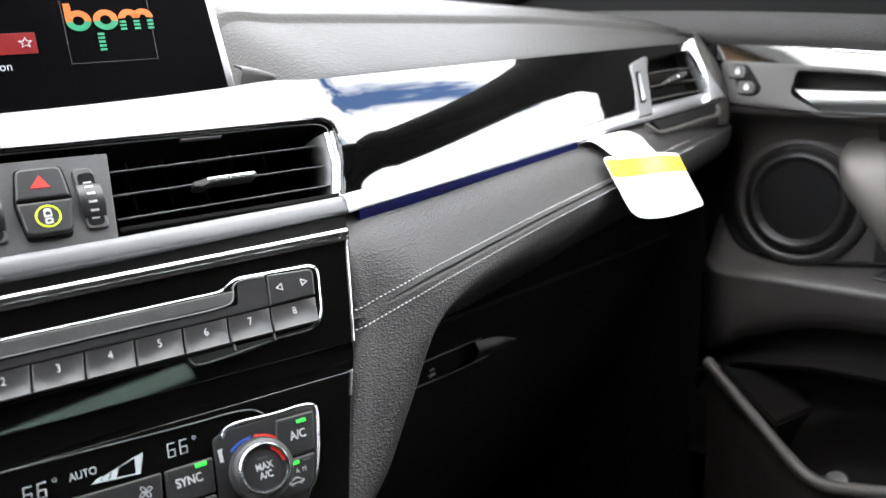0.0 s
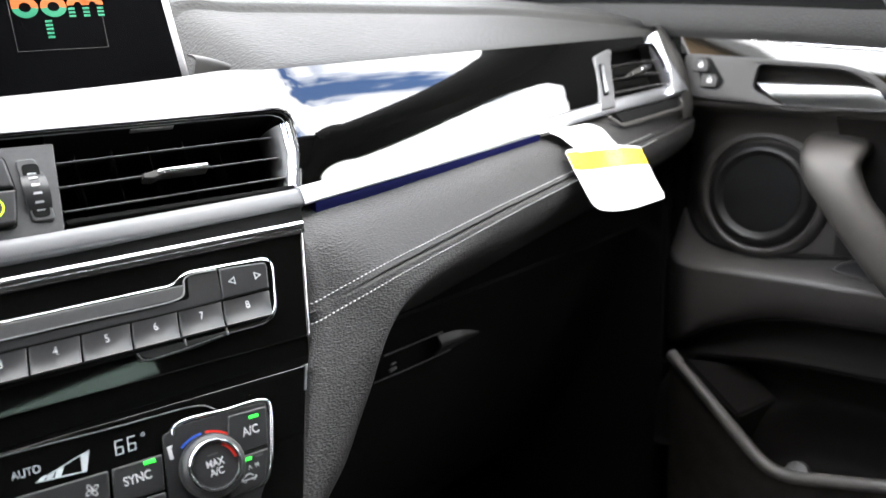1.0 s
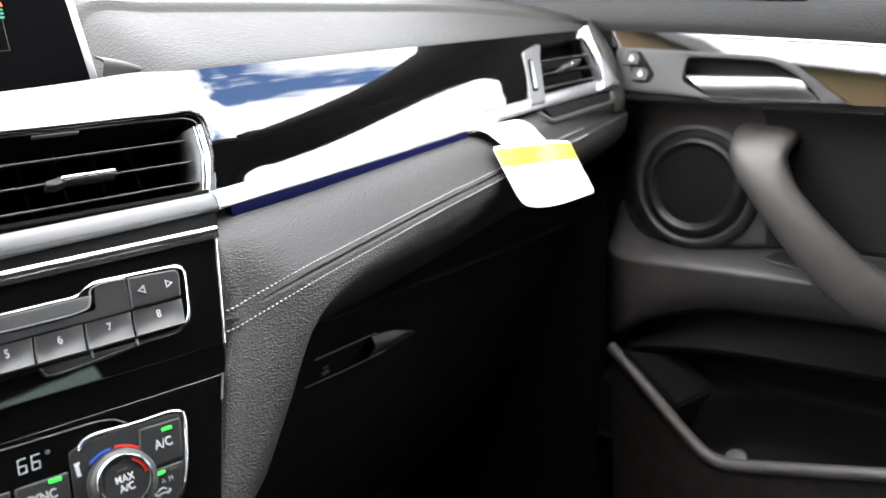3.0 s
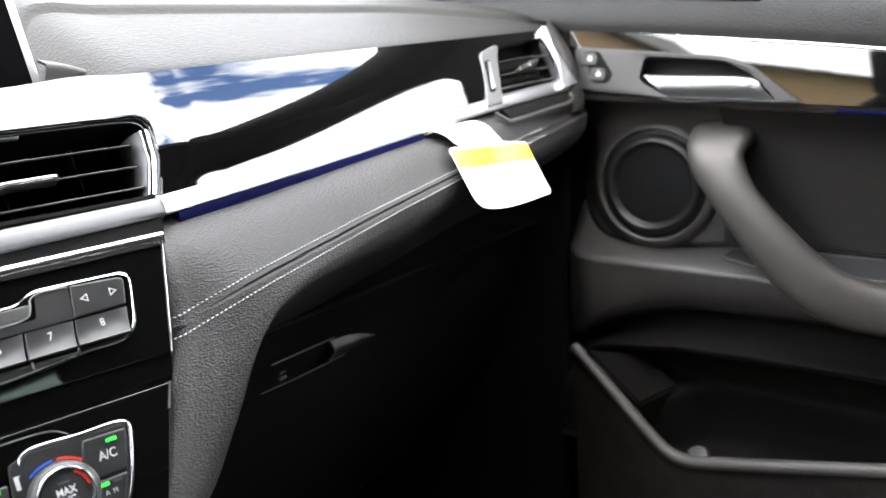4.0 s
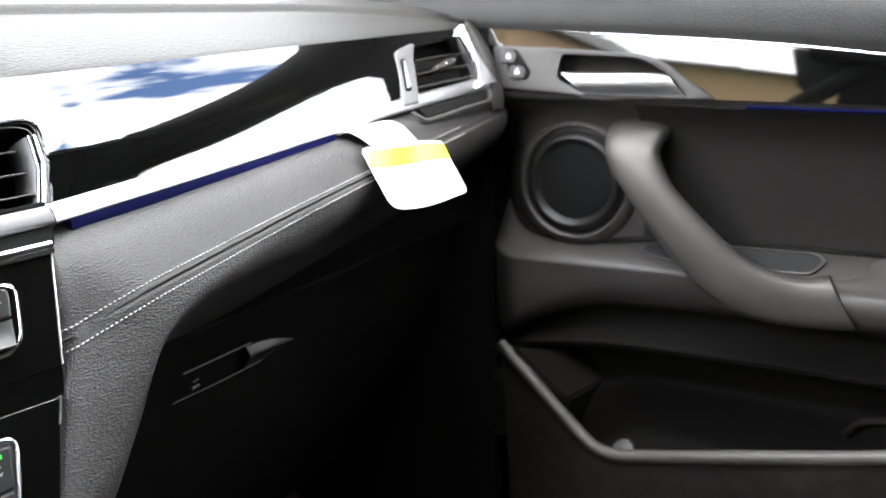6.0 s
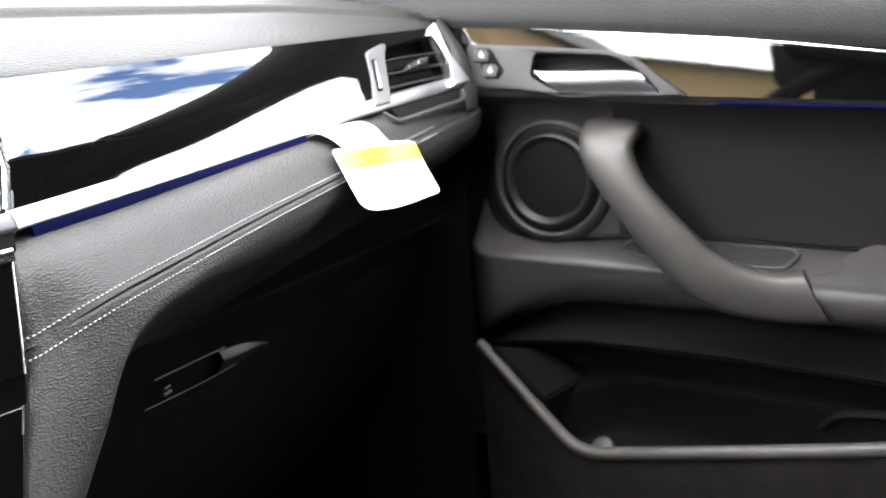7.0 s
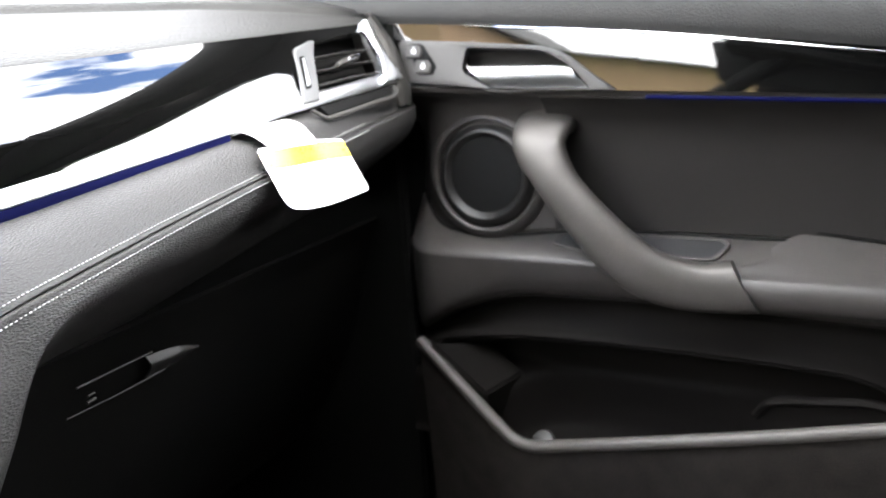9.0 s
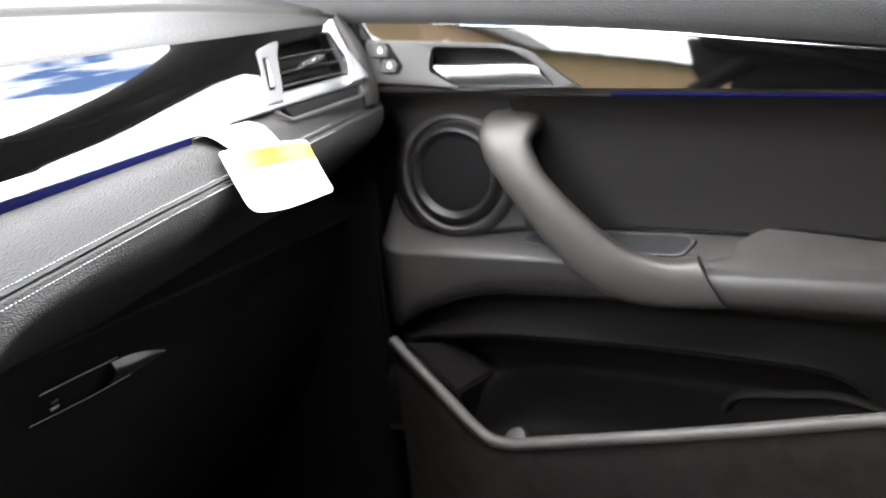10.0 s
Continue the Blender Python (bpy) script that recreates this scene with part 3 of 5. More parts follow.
seam_rows = [(spline([q[k] for q in lp], 2600, hide_along), out) for k, out in ((3, (0, -0.62, 0.78)), (7, (0, -0.93, 0.36)))]
part("leather_panel", shell(hide, 0.003, REAR), LEATHER, dash, "grained black leather with a sewn crease")

# glovebox under the leather
glove = thing("glovebox", "closed black glovebox with a recessed pull handle under the dashboard", "glovebox")
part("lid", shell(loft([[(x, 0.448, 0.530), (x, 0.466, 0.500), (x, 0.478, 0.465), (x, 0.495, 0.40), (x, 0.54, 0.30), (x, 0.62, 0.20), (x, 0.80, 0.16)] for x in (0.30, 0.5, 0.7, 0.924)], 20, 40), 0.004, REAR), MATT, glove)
part("handle", shell(loft([[(0.556, 0.464, 0.4925), (0.557, 0.461, 0.483), (0.550, 0.464, 0.4725)], [(0.575, 0.463, 0.4915), (0.575, 0.459, 0.483), (0.569, 0.463, 0.4745)], [(0.594, 0.461, 0.4880), (0.594, 0.458, 0.483), (0.591, 0.461, 0.4770)], [(0.613, 0.4595, 0.4815), (0.613, 0.4585, 0.4805), (0.613, 0.4595, 0.4795)]], 20, 10), 0.002, REAR), RINGBLACK, glove, "dark pull plate")
part("lip", sweep(spline([(0.484, 0.464, 0.4945), (0.53, 0.4635, 0.4945), (0.562, 0.463, 0.4945)], 12), oval(0.0010, 0.0010, 8)), RINGBLACK, glove, "thin black edge of the handle")
part("lip", sweep(spline([(0.472, 0.467, 0.4725), (0.52, 0.4655, 0.4720), (0.572, 0.4625, 0.4740)], 12), oval(0.0008, 0.0008, 8)), RINGBLACK, glove, "thin black edge of the handle")
part("lock", sweep(spline([(0.492, 0.466, 0.4775), (0.500, 0.4655, 0.4785)], 4), oval(0.0016, 0.0016, 8)), SLATEDARK, glove, "small metal lock")
part("lock", sweep(spline([(0.494, 0.466, 0.4825), (0.500, 0.4655, 0.4835)], 4), oval(0.0010, 0.0010, 8)), SLATEDARK, glove, "small metal lock")


# ---- centre stack ----
STACK = CON @ Matrix.Rotation(math.atan(0.053), 4, "Z")
stack = thing("centre_stack", "piano black centre stack panel framed in chrome", "control panel", STACK)
part("panel", plate([(-0.34, -0.002), (-0.0005, -0.002), (-0.0168, -0.0720), (-0.34, -0.0700)], -0.03, -0.0008, 0.0004), GLOSS, stack)
part("middle_band", shell(loft([[(u0, -0.0712, -0.0024), (u0 - 0.0006, -0.0760, -0.0027), (u0 - 0.0030, -0.0850, -0.0032), (u0 - 0.0052, -0.0905, -0.0036)] for u0 in (-0.34, -0.15, -0.0176)], 8, 24), 0.004, FRONT), GLOSS, stack)
part("lower_panel", plate([(-0.34, -0.0880), (-0.0228, -0.0895), (-0.0290, -0.104), (-0.0475, -0.160), (-0.075, -0.24), (-0.34, -0.24)], -0.03, -0.0008, 0.0004), GLOSS, stack)
part("chrome_bar", sweep([(-0.34, -0.0020, 0.0), (-0.15, -0.0020, 0.0), (-0.0006, -0.0020, 0.0)], [(-0.0040, -0.008), (-0.0040, 0.0006), (-0.0036, 0.0022), (-0.0024, 0.0032), (-0.0008, 0.0036), (0.0008, 0.0030), (0.0014, 0.0022), (0.0034, 0.0020), (0.0042, 0.0012), (0.0044, -0.008)], up=(0, 0, 1)), CHROME, stack, "chrome top bar")
part("chrome_edge", sweep([(-0.0012, -0.002, 0.0006), (-0.0090, -0.037, 0.0006), (-0.0172, -0.0720, 0.0006)], oval(0.0005, 0.0007, 10), up=(0, 0, 1)), CHROME, stack, "thin chrome edge")
part("chrome_edge", plate([(-0.0246, -0.089), (-0.0239, -0.089), (-0.0293, -0.104), (-0.0300, -0.104)], -0.004, 0.0016, 0.0002), SILVER, stack, "thin chrome edge")
part("base", plate([(-0.36, -0.24), (-0.078, -0.24), (-0.078, -0.30), (-0.36, -0.30)], -0.10, -0.002, 0.002), MATT, stack)
part("gap_filler", plate([(-0.34, 0.001), (0.004, 0.001), (0.008, 0.020), (-0.34, 0.020)], -0.03, -0.009, 0.001), MATT, stack)

radio = thing("radio_panel", "row of numbered black radio buttons in a chrome frame", "control panel", STACK)
part("frame", plate(rounded([(-0.34, -0.0562), (-0.125, -0.0562), (-0.069, -0.0588), (-0.0400, -0.0582), (-0.0325, -0.0515), (-0.0268, -0.0215), (-0.0300, -0.0166), (-0.0814, -0.0150), (-0.0905, -0.0212), (-0.34, -0.0205)], [0, 0.004, 0.004, 0.005, 0.006, 0.004, 0.004, 0.005, 0.004, 0], 5), -0.002, 0.0026, 0.0018), MIRROR, radio, "chrome surround")
part("bed", plate(rounded([(-0.34, -0.0555), (-0.0690, -0.0570), (-0.0415, -0.0562), (-0.0368, -0.0512), (-0.0308, -0.0225), (-0.0330, -0.0186), (-0.0805, -0.0170), (-0.0865, -0.0222), (-0.34, -0.0213)], [0, 0.002, 0.004, 0.004, 0.004, 0.003, 0.004, 0.003, 0], 5), -0.001, 0.0026, 0.0003), MATT, radio)


def slanted(u, v):
    """The keys lean with the panel's edge."""
    return u + 0.16 * (v + 0.038)


for k in range(8):
    b = -0.0654 - 0.0268 * (6 - k) if k < 7 else -0.0350
    a = -0.0649 - 0.0268 * (7 - k)
    rows = [[(slanted(u, -0.0545 + 0.0158 * s), -0.0545 + 0.0158 * s, 0.0036 + 0.0040 * (1 - s) ** 2.6 - drop) for u, drop in ((a, 0.0018), (a + 0.0004, 0.0004), (a + 0.0010, 0.0), ((a + b) / 2, 0.0), (b - 0.0010, 0.0), (b - 0.0004, 0.0004), (b, 0.0018))] for s in (0.04, 0.09, 0.16, 0.25, 0.35, 0.45, 0.6, 0.8, 0.95, 1.0)]
    rows.insert(0, [(u, -0.0545, z - 0.0030) for u, v, z in rows[0]])
    part("button", shell(np.array(rows), 0.0015, FRONT), BUTTON, radio)
    digit = words(str(k + 1), 0.0066, slanted((a + b) / 2, -0.0442), -0.0442, 0.0)
    for v in digit.vertices:
        v.co.z += 0.0038 + 0.0040 * max(0.0, (-0.0387 - v.co.y) / 0.0158) ** 2.6
    part("number", digit, MARK, radio, "white numeral")
part("slot_cover", plate(rounded([(-0.34, -0.0318), (-0.0905, -0.0316), (-0.0862, -0.0295), (-0.0845, -0.0235), (-0.34, -0.0222)], [0, 0.002, 0.002, 0.001, 0]), 0.001, 0.0040, 0.0010), SLATE, radio, "grey satin slot cover")
part("slot_edge", sweep(spline([(-0.34, -0.0318, 0.0038), (-0.15, -0.0316, 0.0038), (-0.0905, -0.0313, 0.0038), (-0.0866, -0.0296, 0.0038), (-0.0848, -0.0250, 0.0038), (-0.0836, -0.0205, 0.0038), (-0.0790, -0.0186, 0.0038), (-0.0640, -0.0188, 0.0038)], 60), oval(0.0004, 0.0004, 8), up=(0, 0, 1)), BRUSHED, radio, "thin silver slot edge")
part("slot_base", plate(rounded([(-0.34, -0.0380), (-0.0635, -0.0380), (-0.0630, -0.0175), (-0.0800, -0.0170), (-0.0828, -0.0330), (-0.34, -0.0335)], [0, 0.0008, 0.0015, 0.0015, 0.002, 0]), 0.001, 0.0032, 0.0008), BUTTON, radio)
part("arrow_button", plate(rounded([(-0.0647, -0.0378), (-0.0352, -0.0372), (-0.0318, -0.0205), (-0.0620, -0.0185)], [0.001, 0.001, 0.004, 0.001]), 0.001, 0.0044, 0.0010), BUTTON, radio)
for cx, flip in ((-0.0565, -1), (-0.0402, 1)):
    tri_o = [(cx - 0.002 * flip, -0.0303), (cx + 0.0024 * flip, -0.0278), (cx - 0.002 * flip, -0.0252)]
    tri_i = [(cx - 0.0014 * flip, -0.0293), (cx + 0.0012 * flip, -0.0278), (cx - 0.0014 * flip, -0.0263)]
    part("arrow", ring(tri_o, tri_i, 0.0044, 0.0050), MARK, radio, "white arrow mark", smooth=False)
part("bracket", plate(rounded([(-0.1205, -0.0560), (-0.1150, -0.0620), (-0.085, -0.0612), (-0.0665, -0.0585), (-0.0662, -0.0562)], [0.002, 0.003, 0.002, 0.001, 0]), -0.001, 0.0034, 0.0012), BUTTON, radio, "small black finger ledge")
part("bracket_edge", sweep(spline([(-0.1195, -0.0565, 0.0030), (-0.1175, -0.0605, 0.0032), (-0.1130, -0.0616, 0.0032), (-0.0965, -0.0608, 0.0032), (-0.0700, -0.0585, 0.0032)], 24), oval(0.0004, 0.0004, 6), up=(0, 0, 1)), SILVER, radio, "thin silver edge")
for cx in (-0.0672, -0.0924):
    part("clip", plate(rect(cx - 0.0005, -0.0590, cx + 0.0005, -0.0548), 0.003, 0.0042, 0.0002), SILVER, radio, "tiny metal clip")

def arc_bar(cx, cy, r0, r1, a0, a1, z, n=10):
    angles = [radians(a0 + (a1 - a0) * k / n) for k in range(n + 1)]
    return plate([(cx + r1 * math.cos(a), cy + r1 * math.sin(a)) for a in angles] + [(cx + r0 * math.cos(a), cy + r0 * math.sin(a)) for a in reversed(angles)], z, z + 0.0006, 0.0001)


climate = thing("climate_panel", "black climate panel with a chrome-ringed dial and lit buttons", "control panel", STACK)
part("surround", sweep(spline([(-0.1125, -0.1065, 0.0016), (-0.1108, -0.1026, 0.0020), (-0.1059, -0.1004, 0.0022), (-0.0800, -0.1014, 0.0022), (-0.0585, -0.1020, 0.0022), (-0.0548, -0.1045, 0.0022), (-0.0575, -0.1209, 0.0022), (-0.0655, -0.1440, 0.0020), (-0.0705, -0.1490, 0.0016), (-0.0850, -0.1525, 0.0010)], 70), oval(0.0011, 0.0012, 10), up=(0, 0, 1)), MIRROR, climate, "chrome surround")
part("dial_plate", plate(rounded([(-0.1265, -0.165), (-0.0800, -0.164), (-0.0690, -0.1480), (-0.0655, -0.1420), (-0.0578, -0.1205), (-0.0562, -0.1040), (-0.0600, -0.1030), (-0.108, -0.1018), (-0.1178, -0.1048)], [0, 0.004, 0.003, 0.002, 0.002, 0.002, 0.002, 0.004, 0.002], 5), 0.0, 0.0026, 0.0006), BUTTON, climate)
part("button", plate(rounded([(-0.0862, -0.1284), (-0.0620, -0.1284), (-0.0572, -0.1060), (-0.0805, -0.1052)], 0.0015), 0.002, 0.0042, 0.0010), BUTTON, climate)
part("button", plate(rounded([(-0.0925, -0.1510), (-0.0725, -0.1490), (-0.0690, -0.1460), (-0.0626, -0.1298), (-0.0866, -0.1298)], 0.0015), 0.002, 0.0042, 0.0010), BUTTON, climate)
part("label", words("A/C", 0.0072, -0.0700, -0.1171, 0.0043, bold=0.0001), MARK, climate, "white lettering")
part("indicator", plate(rect(-0.0690, -0.1106, -0.0632, -0.1088), 0.0042, 0.0048, 0.0003), GREEN, climate, "lit green bar")
part("indicator", plate(rect(-0.0790, -0.1332, -0.0738, -0.1314), 0.0042, 0.0048, 0.0003), GREEN, climate, "lit green bar")
part("label", words("A  M", 0.0040, -0.0738, -0.1372, 0.0043), MARK, climate, "white lettering")
# small car mark with a looping arrow
car_outline = [(-0.0826, -0.1438), (-0.0736, -0.1438), (-0.0732, -0.1424), (-0.0752, -0.1418), (-0.0766, -0.1402), (-0.0792, -0.1402), (-0.0808, -0.1418), (-0.0828, -0.1422)]
part("car_mark", ring(car_outline, [(-0.0779 + (x + 0.0779) * 0.76, -0.1422 + (y + 0.1422) * 0.55) for x, y in car_outline], 0.0042, 0.0045), MARK, climate, "white car symbol", smooth=False)
for cx in (-0.0808, -0.0754):
    part("wheel_mark", ring(oval(0.0009, 0.0009, 10), oval(0.0005, 0.0005, 10), 0.0042, 0.0046), MARK, climate, "white wheel symbol").location = (cx, -0.1440, 0)
part("mode_bar", plate(rect(-0.0712, -0.1330, -0.0668, -0.1316), 0.0042, 0.0045, 0.0001), SLATE, climate, "unlit grey bar", smooth=False)
DIAL = Matrix.Translation((-0.0966, -0.1293, 0.0024))
for name, outline, count, mat, lab in (
        ("dial", [(0.0178, 0.0), (0.0182, 0.0016), (0.0176, 0.0084), (0.0166, 0.0108), (0.0150, 0.0116), (0.0146, 0.0106), (0.0, 0.0104)], 56, SLATE, "grey rotary dial"),
        ("dial_ring", [(0.0144, 0.0096), (0.0146, 0.0120), (0.0139, 0.0128), (0.0128, 0.0126), (0.0122, 0.0112), (0.0122, 0.0096)], 56, CHROME, "chrome dial ring"),
        ("dial_cap", [(0.0122, 0.0104), (0.0121, 0.0112), (0.0, 0.0114)], 44, BUTTON, "black dial cap")):
    part(name, turned(outline, count), mat, climate, lab).matrix_local = DIAL
for k in range(52):
    a = 2 * math.pi * k / 52
    rib = part("rib", RIB, SLATE, climate)
    rib.matrix_local = DIAL @ Matrix.Translation((0.0178 * math.cos(a), 0.0178 * math.sin(a), 0.0044)) @ Matrix.Rotation(a, 4, "Z")
part("label", words("MAX", 0.0056, -0.0966, -0.1280, 0.0139, bold=0.0001), MARK, climate, "white lettering")
part("label", words("A/C", 0.0056, -0.0966, -0.1330, 0.0139, bold=0.0001), MARK, climate, "white lettering")
part("cap_bar", plate(rect(-0.0995, -0.1236, -0.0938, -0.1226), 0.0138, 0.0140, 0.0001), SLATE, climate, "unlit grey bar", smooth=False)
part("warm_mark", arc_bar(-0.0966, -0.1315, 0.0208, 0.0221, 50, 86, 0.0026), RED, climate, "red arc")
part("cold_mark", arc_bar(-0.0966, -0.1315, 0.0208, 0.0221, 92, 128, 0.0026), BLUE, climate, "blue arc")
part("pointer", arc_bar(-0.0966, -0.1293, 0.0112, 0.0122, 5, 58, 0.0138), RED, climate, "red arc")
part("seat_mark", plate([(-0.1172, -0.1190), (-0.1150, -0.1190), (-0.1150, -0.1130), (-0.1138, -0.1115), (-0.1172, -0.1115)], 0.0024, 0.0028, 0.0001), MARK, climate, "white seat symbol", smooth=False)
part("display_edge", sweep(spline([(-0.34, -0.0858, 0.0), (-0.2103, -0.0896, 0.0), (-0.130, -0.0928, 0.0), (-0.0988, -0.0937, 0.0), (-0.0905, -0.0955, 0.0), (-0.0850, -0.0996, 0.0)], 40), oval(0.0004, 0.0004, 6), up=(0, 0, 1)), BRUSHED, climate, "thin silver display edge")


def segments(text, x, y, h, z):
    """Seven-bar figures, leaning a little."""
    on = {"6": "afgedc"}
    bm = bmesh.new()
    w, t = h * 0.56, h * 0.11
    for k, ch in enumerate(text):
        ox = x + k * h * 0.82
        bars = {"a": (0, h - t, w, h), "g": (0, (h - t) / 2, w, (h + t) / 2), "d": (0, 0, w, t), "f": (0, h / 2, t, h), "e": (0, 0, t, h / 2), "b": (w - t, h / 2, w, h), "c": (w - t, 0, w, h / 2)}
        for s in on[ch]:
            a, b, c, d = bars[s]
            i = t * 0.18
            vs = [bm.verts.new((ox + px + 0.12 * py, y + py, z)) for px, py in ((a + i, b + i), (c - i, b + i), (c - i, d - i), (a + i, d - i))]
            up = [bm.verts.new((v.co.x, v.co.y, z + 0.0003)) for v in vs]
            bm.faces.new(up)
            for j in range(4):
                bm.faces.new((vs[j], vs[(j + 1) % 4], up[(j + 1) % 4], up[j]))
    return bm


for ox in (-0.1434, -0.2168):
    part("figure", segments("66", ox, -0.1078, 0.0082, -0.0005), LCD, climate, "pale temperature figures", smooth=False)
    part("degree", ring(oval(0.0011, 0.0011, 12), oval(0.0007, 0.0007, 12), -0.0005, -0.0001), LCD, climate).location = (ox + 0.0162, -0.1006, 0)
part("label", words("AUTO", 0.0060, -0.1868, -0.1020, -0.0004), LCD, climate, "pale lettering")
part("fan_gauge", ring([(-0.1845, -0.1086), (-0.1590, -0.1110), (-0.1552, -0.1002), (-0.1608, -0.1014)], [(-0.1810, -0.1081), (-0.1598, -0.1102), (-0.1562, -0.1010), (-0.1610, -0.1021)], -0.0006, -0.0001), LCD, climate, "pale fan gauge", smooth=False)
part("gauge_end", plate([(-0.1612, -0.1100), (-0.1596, -0.1102), (-0.1562, -0.1008), (-0.1602, -0.1016)], -0.0006, -0.0001, 0.0001), LCD, climate, "pale fan gauge", smooth=False)
for k in range(3):
    part("gauge_bar", plate([(-0.1832 + 0.0042 * k, -0.1084 - 0.0004 * k), (-0.1800 + 0.0042 * k, -0.1088 - 0.0004 * k), (-0.1776 + 0.0042 * k, -0.1058 + 0.0006 * k), (-0.1812 + 0.0042 * k, -0.1068 + 0.0006 * k)], -0.0006, -0.0002, 0.0001), LCD, climate, smooth=False)
part("button", plate(rounded([(-0.1500, -0.1330), (-0.1235, -0.1335), (-0.1205, -0.1142), (-0.1470, -0.1138)], 0.0012), -0.001, 0.0030, 0.0010), BUTTON, climate)
part("label", words("SYNC", 0.0070, -0.1358, -0.1228, 0.0031, bold=0.0001), MARK, climate, "white lettering")
part("indicator", plate(rect(-0.1310, -0.1172, -0.1248, -0.1152), 0.003, 0.0036, 0.0003), GREEN, climate, "lit green bar")
part("button", plate(rounded([(-0.2000, -0.1310), (-0.1520, -0.1318), (-0.1490, -0.1138), (-0.1950, -0.1125)], 0.0012), -0.001, 0.0028, 0.0010), BUTTON, climate)
part("button", plate(rounded([(-0.1500, -0.165), (-0.1235, -0.165), (-0.1235, -0.1345), (-0.1500, -0.1340)], 0.0012), -0.001, 0.0030, 0.0010), BUTTON, climate)
for k in range(4):
    a = math.pi / 2 * k
    blade = ring(oval(0.0019, 0.0012, 12), oval(0.0013, 0.0007, 12), 0.0028, 0.0033)
    part("fan_blade", blade, MARK, climate, "white fan symbol").matrix_local = Matrix.Translation((-0.1591 + 0.0022 * math.cos(a + 0.5), -0.1212 + 0.0020 * math.sin(a + 0.5), 0)) @ Matrix.Rotation(a + 0.5, 4, "Z")

# ---- middle air vent with its switch panel ----
vent = thing("air_vent", "black slatted middle air vent in a chrome frame", "air vent", VROT, group="dashboard air vents")
part("housing", plate([(-0.145, -0.004), (0.004, -0.004), (0.010, 0.060), (-0.140, 0.056)], -0.06, -0.045), MATT, vent)
part("floor", plate(rect(-0.143, -0.045, 0.002, -0.002), -0.004, -0.001), MATT, vent).matrix_local = Matrix.Rotation(radians(90), 4, "X") @ Matrix.Translation((0, 0, 0.0))
part("roof", shell(np.array([[(u, 0.060 - 0.014 * u, -0.05), (u, 0.0585 - 0.014 * u, -0.012), (u, 0.0580 - 0.014 * u, -0.001)] for u in np.linspace(-0.142, 0.004, 6)]), 0.002, FRONT), MATT, vent)
part("slot_mark", plate(rounded([(-0.0935, 0.0565), (-0.0660, 0.0562), (-0.0650, 0.0582), (-0.0925, 0.0586)], 0.0008), -0.006, -0.0020, 0.0004), SATIN, vent, "small silver mark")
for v0, v1 in ((0.0091, 0.0103), (0.0247, 0.0251), (0.0402, 0.0406)):
    part("slat", sweep([(-0.1425, v0 + 0.0044, -0.013), (-0.07, (v0 + v1) / 2 + 0.0044, -0.013), (-0.002, v1 + 0.0044, -0.013)], oval(0.0108, 0.0007, 14, 0.8), up=(0, 1, 0.42)), MATT, vent)
    # Lighter bead stands in for the highlight on the slat's rounded front.
    part("slat_glint", sweep([(-0.1425, v0, -0.0026), (-0.07, (v0 + v1) / 2, -0.0024), (-0.0035, v1, -0.0026)], oval(0.0009, 0.00062, 8), up=(0, 1, 0)), SLATE, vent, "grey bead painted as the slat edge's highlight")
for k in range(6):
    part("vane", plate([(-0.126 + 0.023 * k, 0.0), (-0.1245 + 0.023 * k, 0.0), (-0.1245 + 0.023 * k, 0.056), (-0.126 + 0.023 * k, 0.056)], -0.045, -0.026, 0.0003), MATT, vent)
part("tab", plate(rounded([(-0.0945, 0.0222), (-0.089, 0.0212), (-0.083, 0.0232), (-0.0535, 0.0230), (-0.0520, 0.0250), (-0.0530, 0.0272), (-0.083, 0.0270), (-0.0945, 0.0250)], 0.0008), -0.008, 0.0016, 0.0008), PLASTIC, vent, "black slide tab")
part("tab_edge", plate(rounded([(-0.0858, 0.0238), (-0.0540, 0.0240), (-0.0530, 0.0266), (-0.0850, 0.0264)], 0.0008), 0.001, 0.0032, 0.0008), CHROME, vent, "chrome tab edge")


def side_u(v):
    """The vent's right-hand rim, which leans outwards as it rises."""
    return float(np.interp(v, [-0.006, 0.0, 0.014, 0.030, 0.046, 0.060], [0.0004, 0.0016, 0.0064, 0.0112, 0.0124, 0.0122]))


side_vs = [-0.003, 0.002, 0.008, 0.014, 0.022, 0.030, 0.038, 0.045, 0.0505]
part("frame_reveal", shell(loft([[(side_u(v) - 0.0155, v, -0.026), (side_u(v) - 0.0130, v, -0.014), (side_u(v) - 0.0085, v, -0.0065), (side_u(v) - 0.0062, v, -0.0045)] for v in side_vs], 30, 12), 0.0015, (-1, 0, 1)), DULL, vent, "satin silver inner reveal")
part("frame_side", shell(loft([[(side_u(v) - 0.0062, v, -0.0048), (side_u(v) - 0.0052, v, -0.0034), (side_u(v) - 0.0024, v, -0.0030), (side_u(v) - 0.0012, v, -0.0018)] for v in side_vs], 30, 10), 0.0015, (-0.3, 0, 1)), MIRROR, vent, "polished chrome side frame")
part("frame_bead", sweep(spline([(side_u(v) - 0.0009, v, -0.0010) for v in side_vs] + [(0.0105, 0.0545, -0.001)], 40), oval(0.0008, 0.0009, 8), up=(0, 0, 1)), CHROME, vent, "thin bright bead")
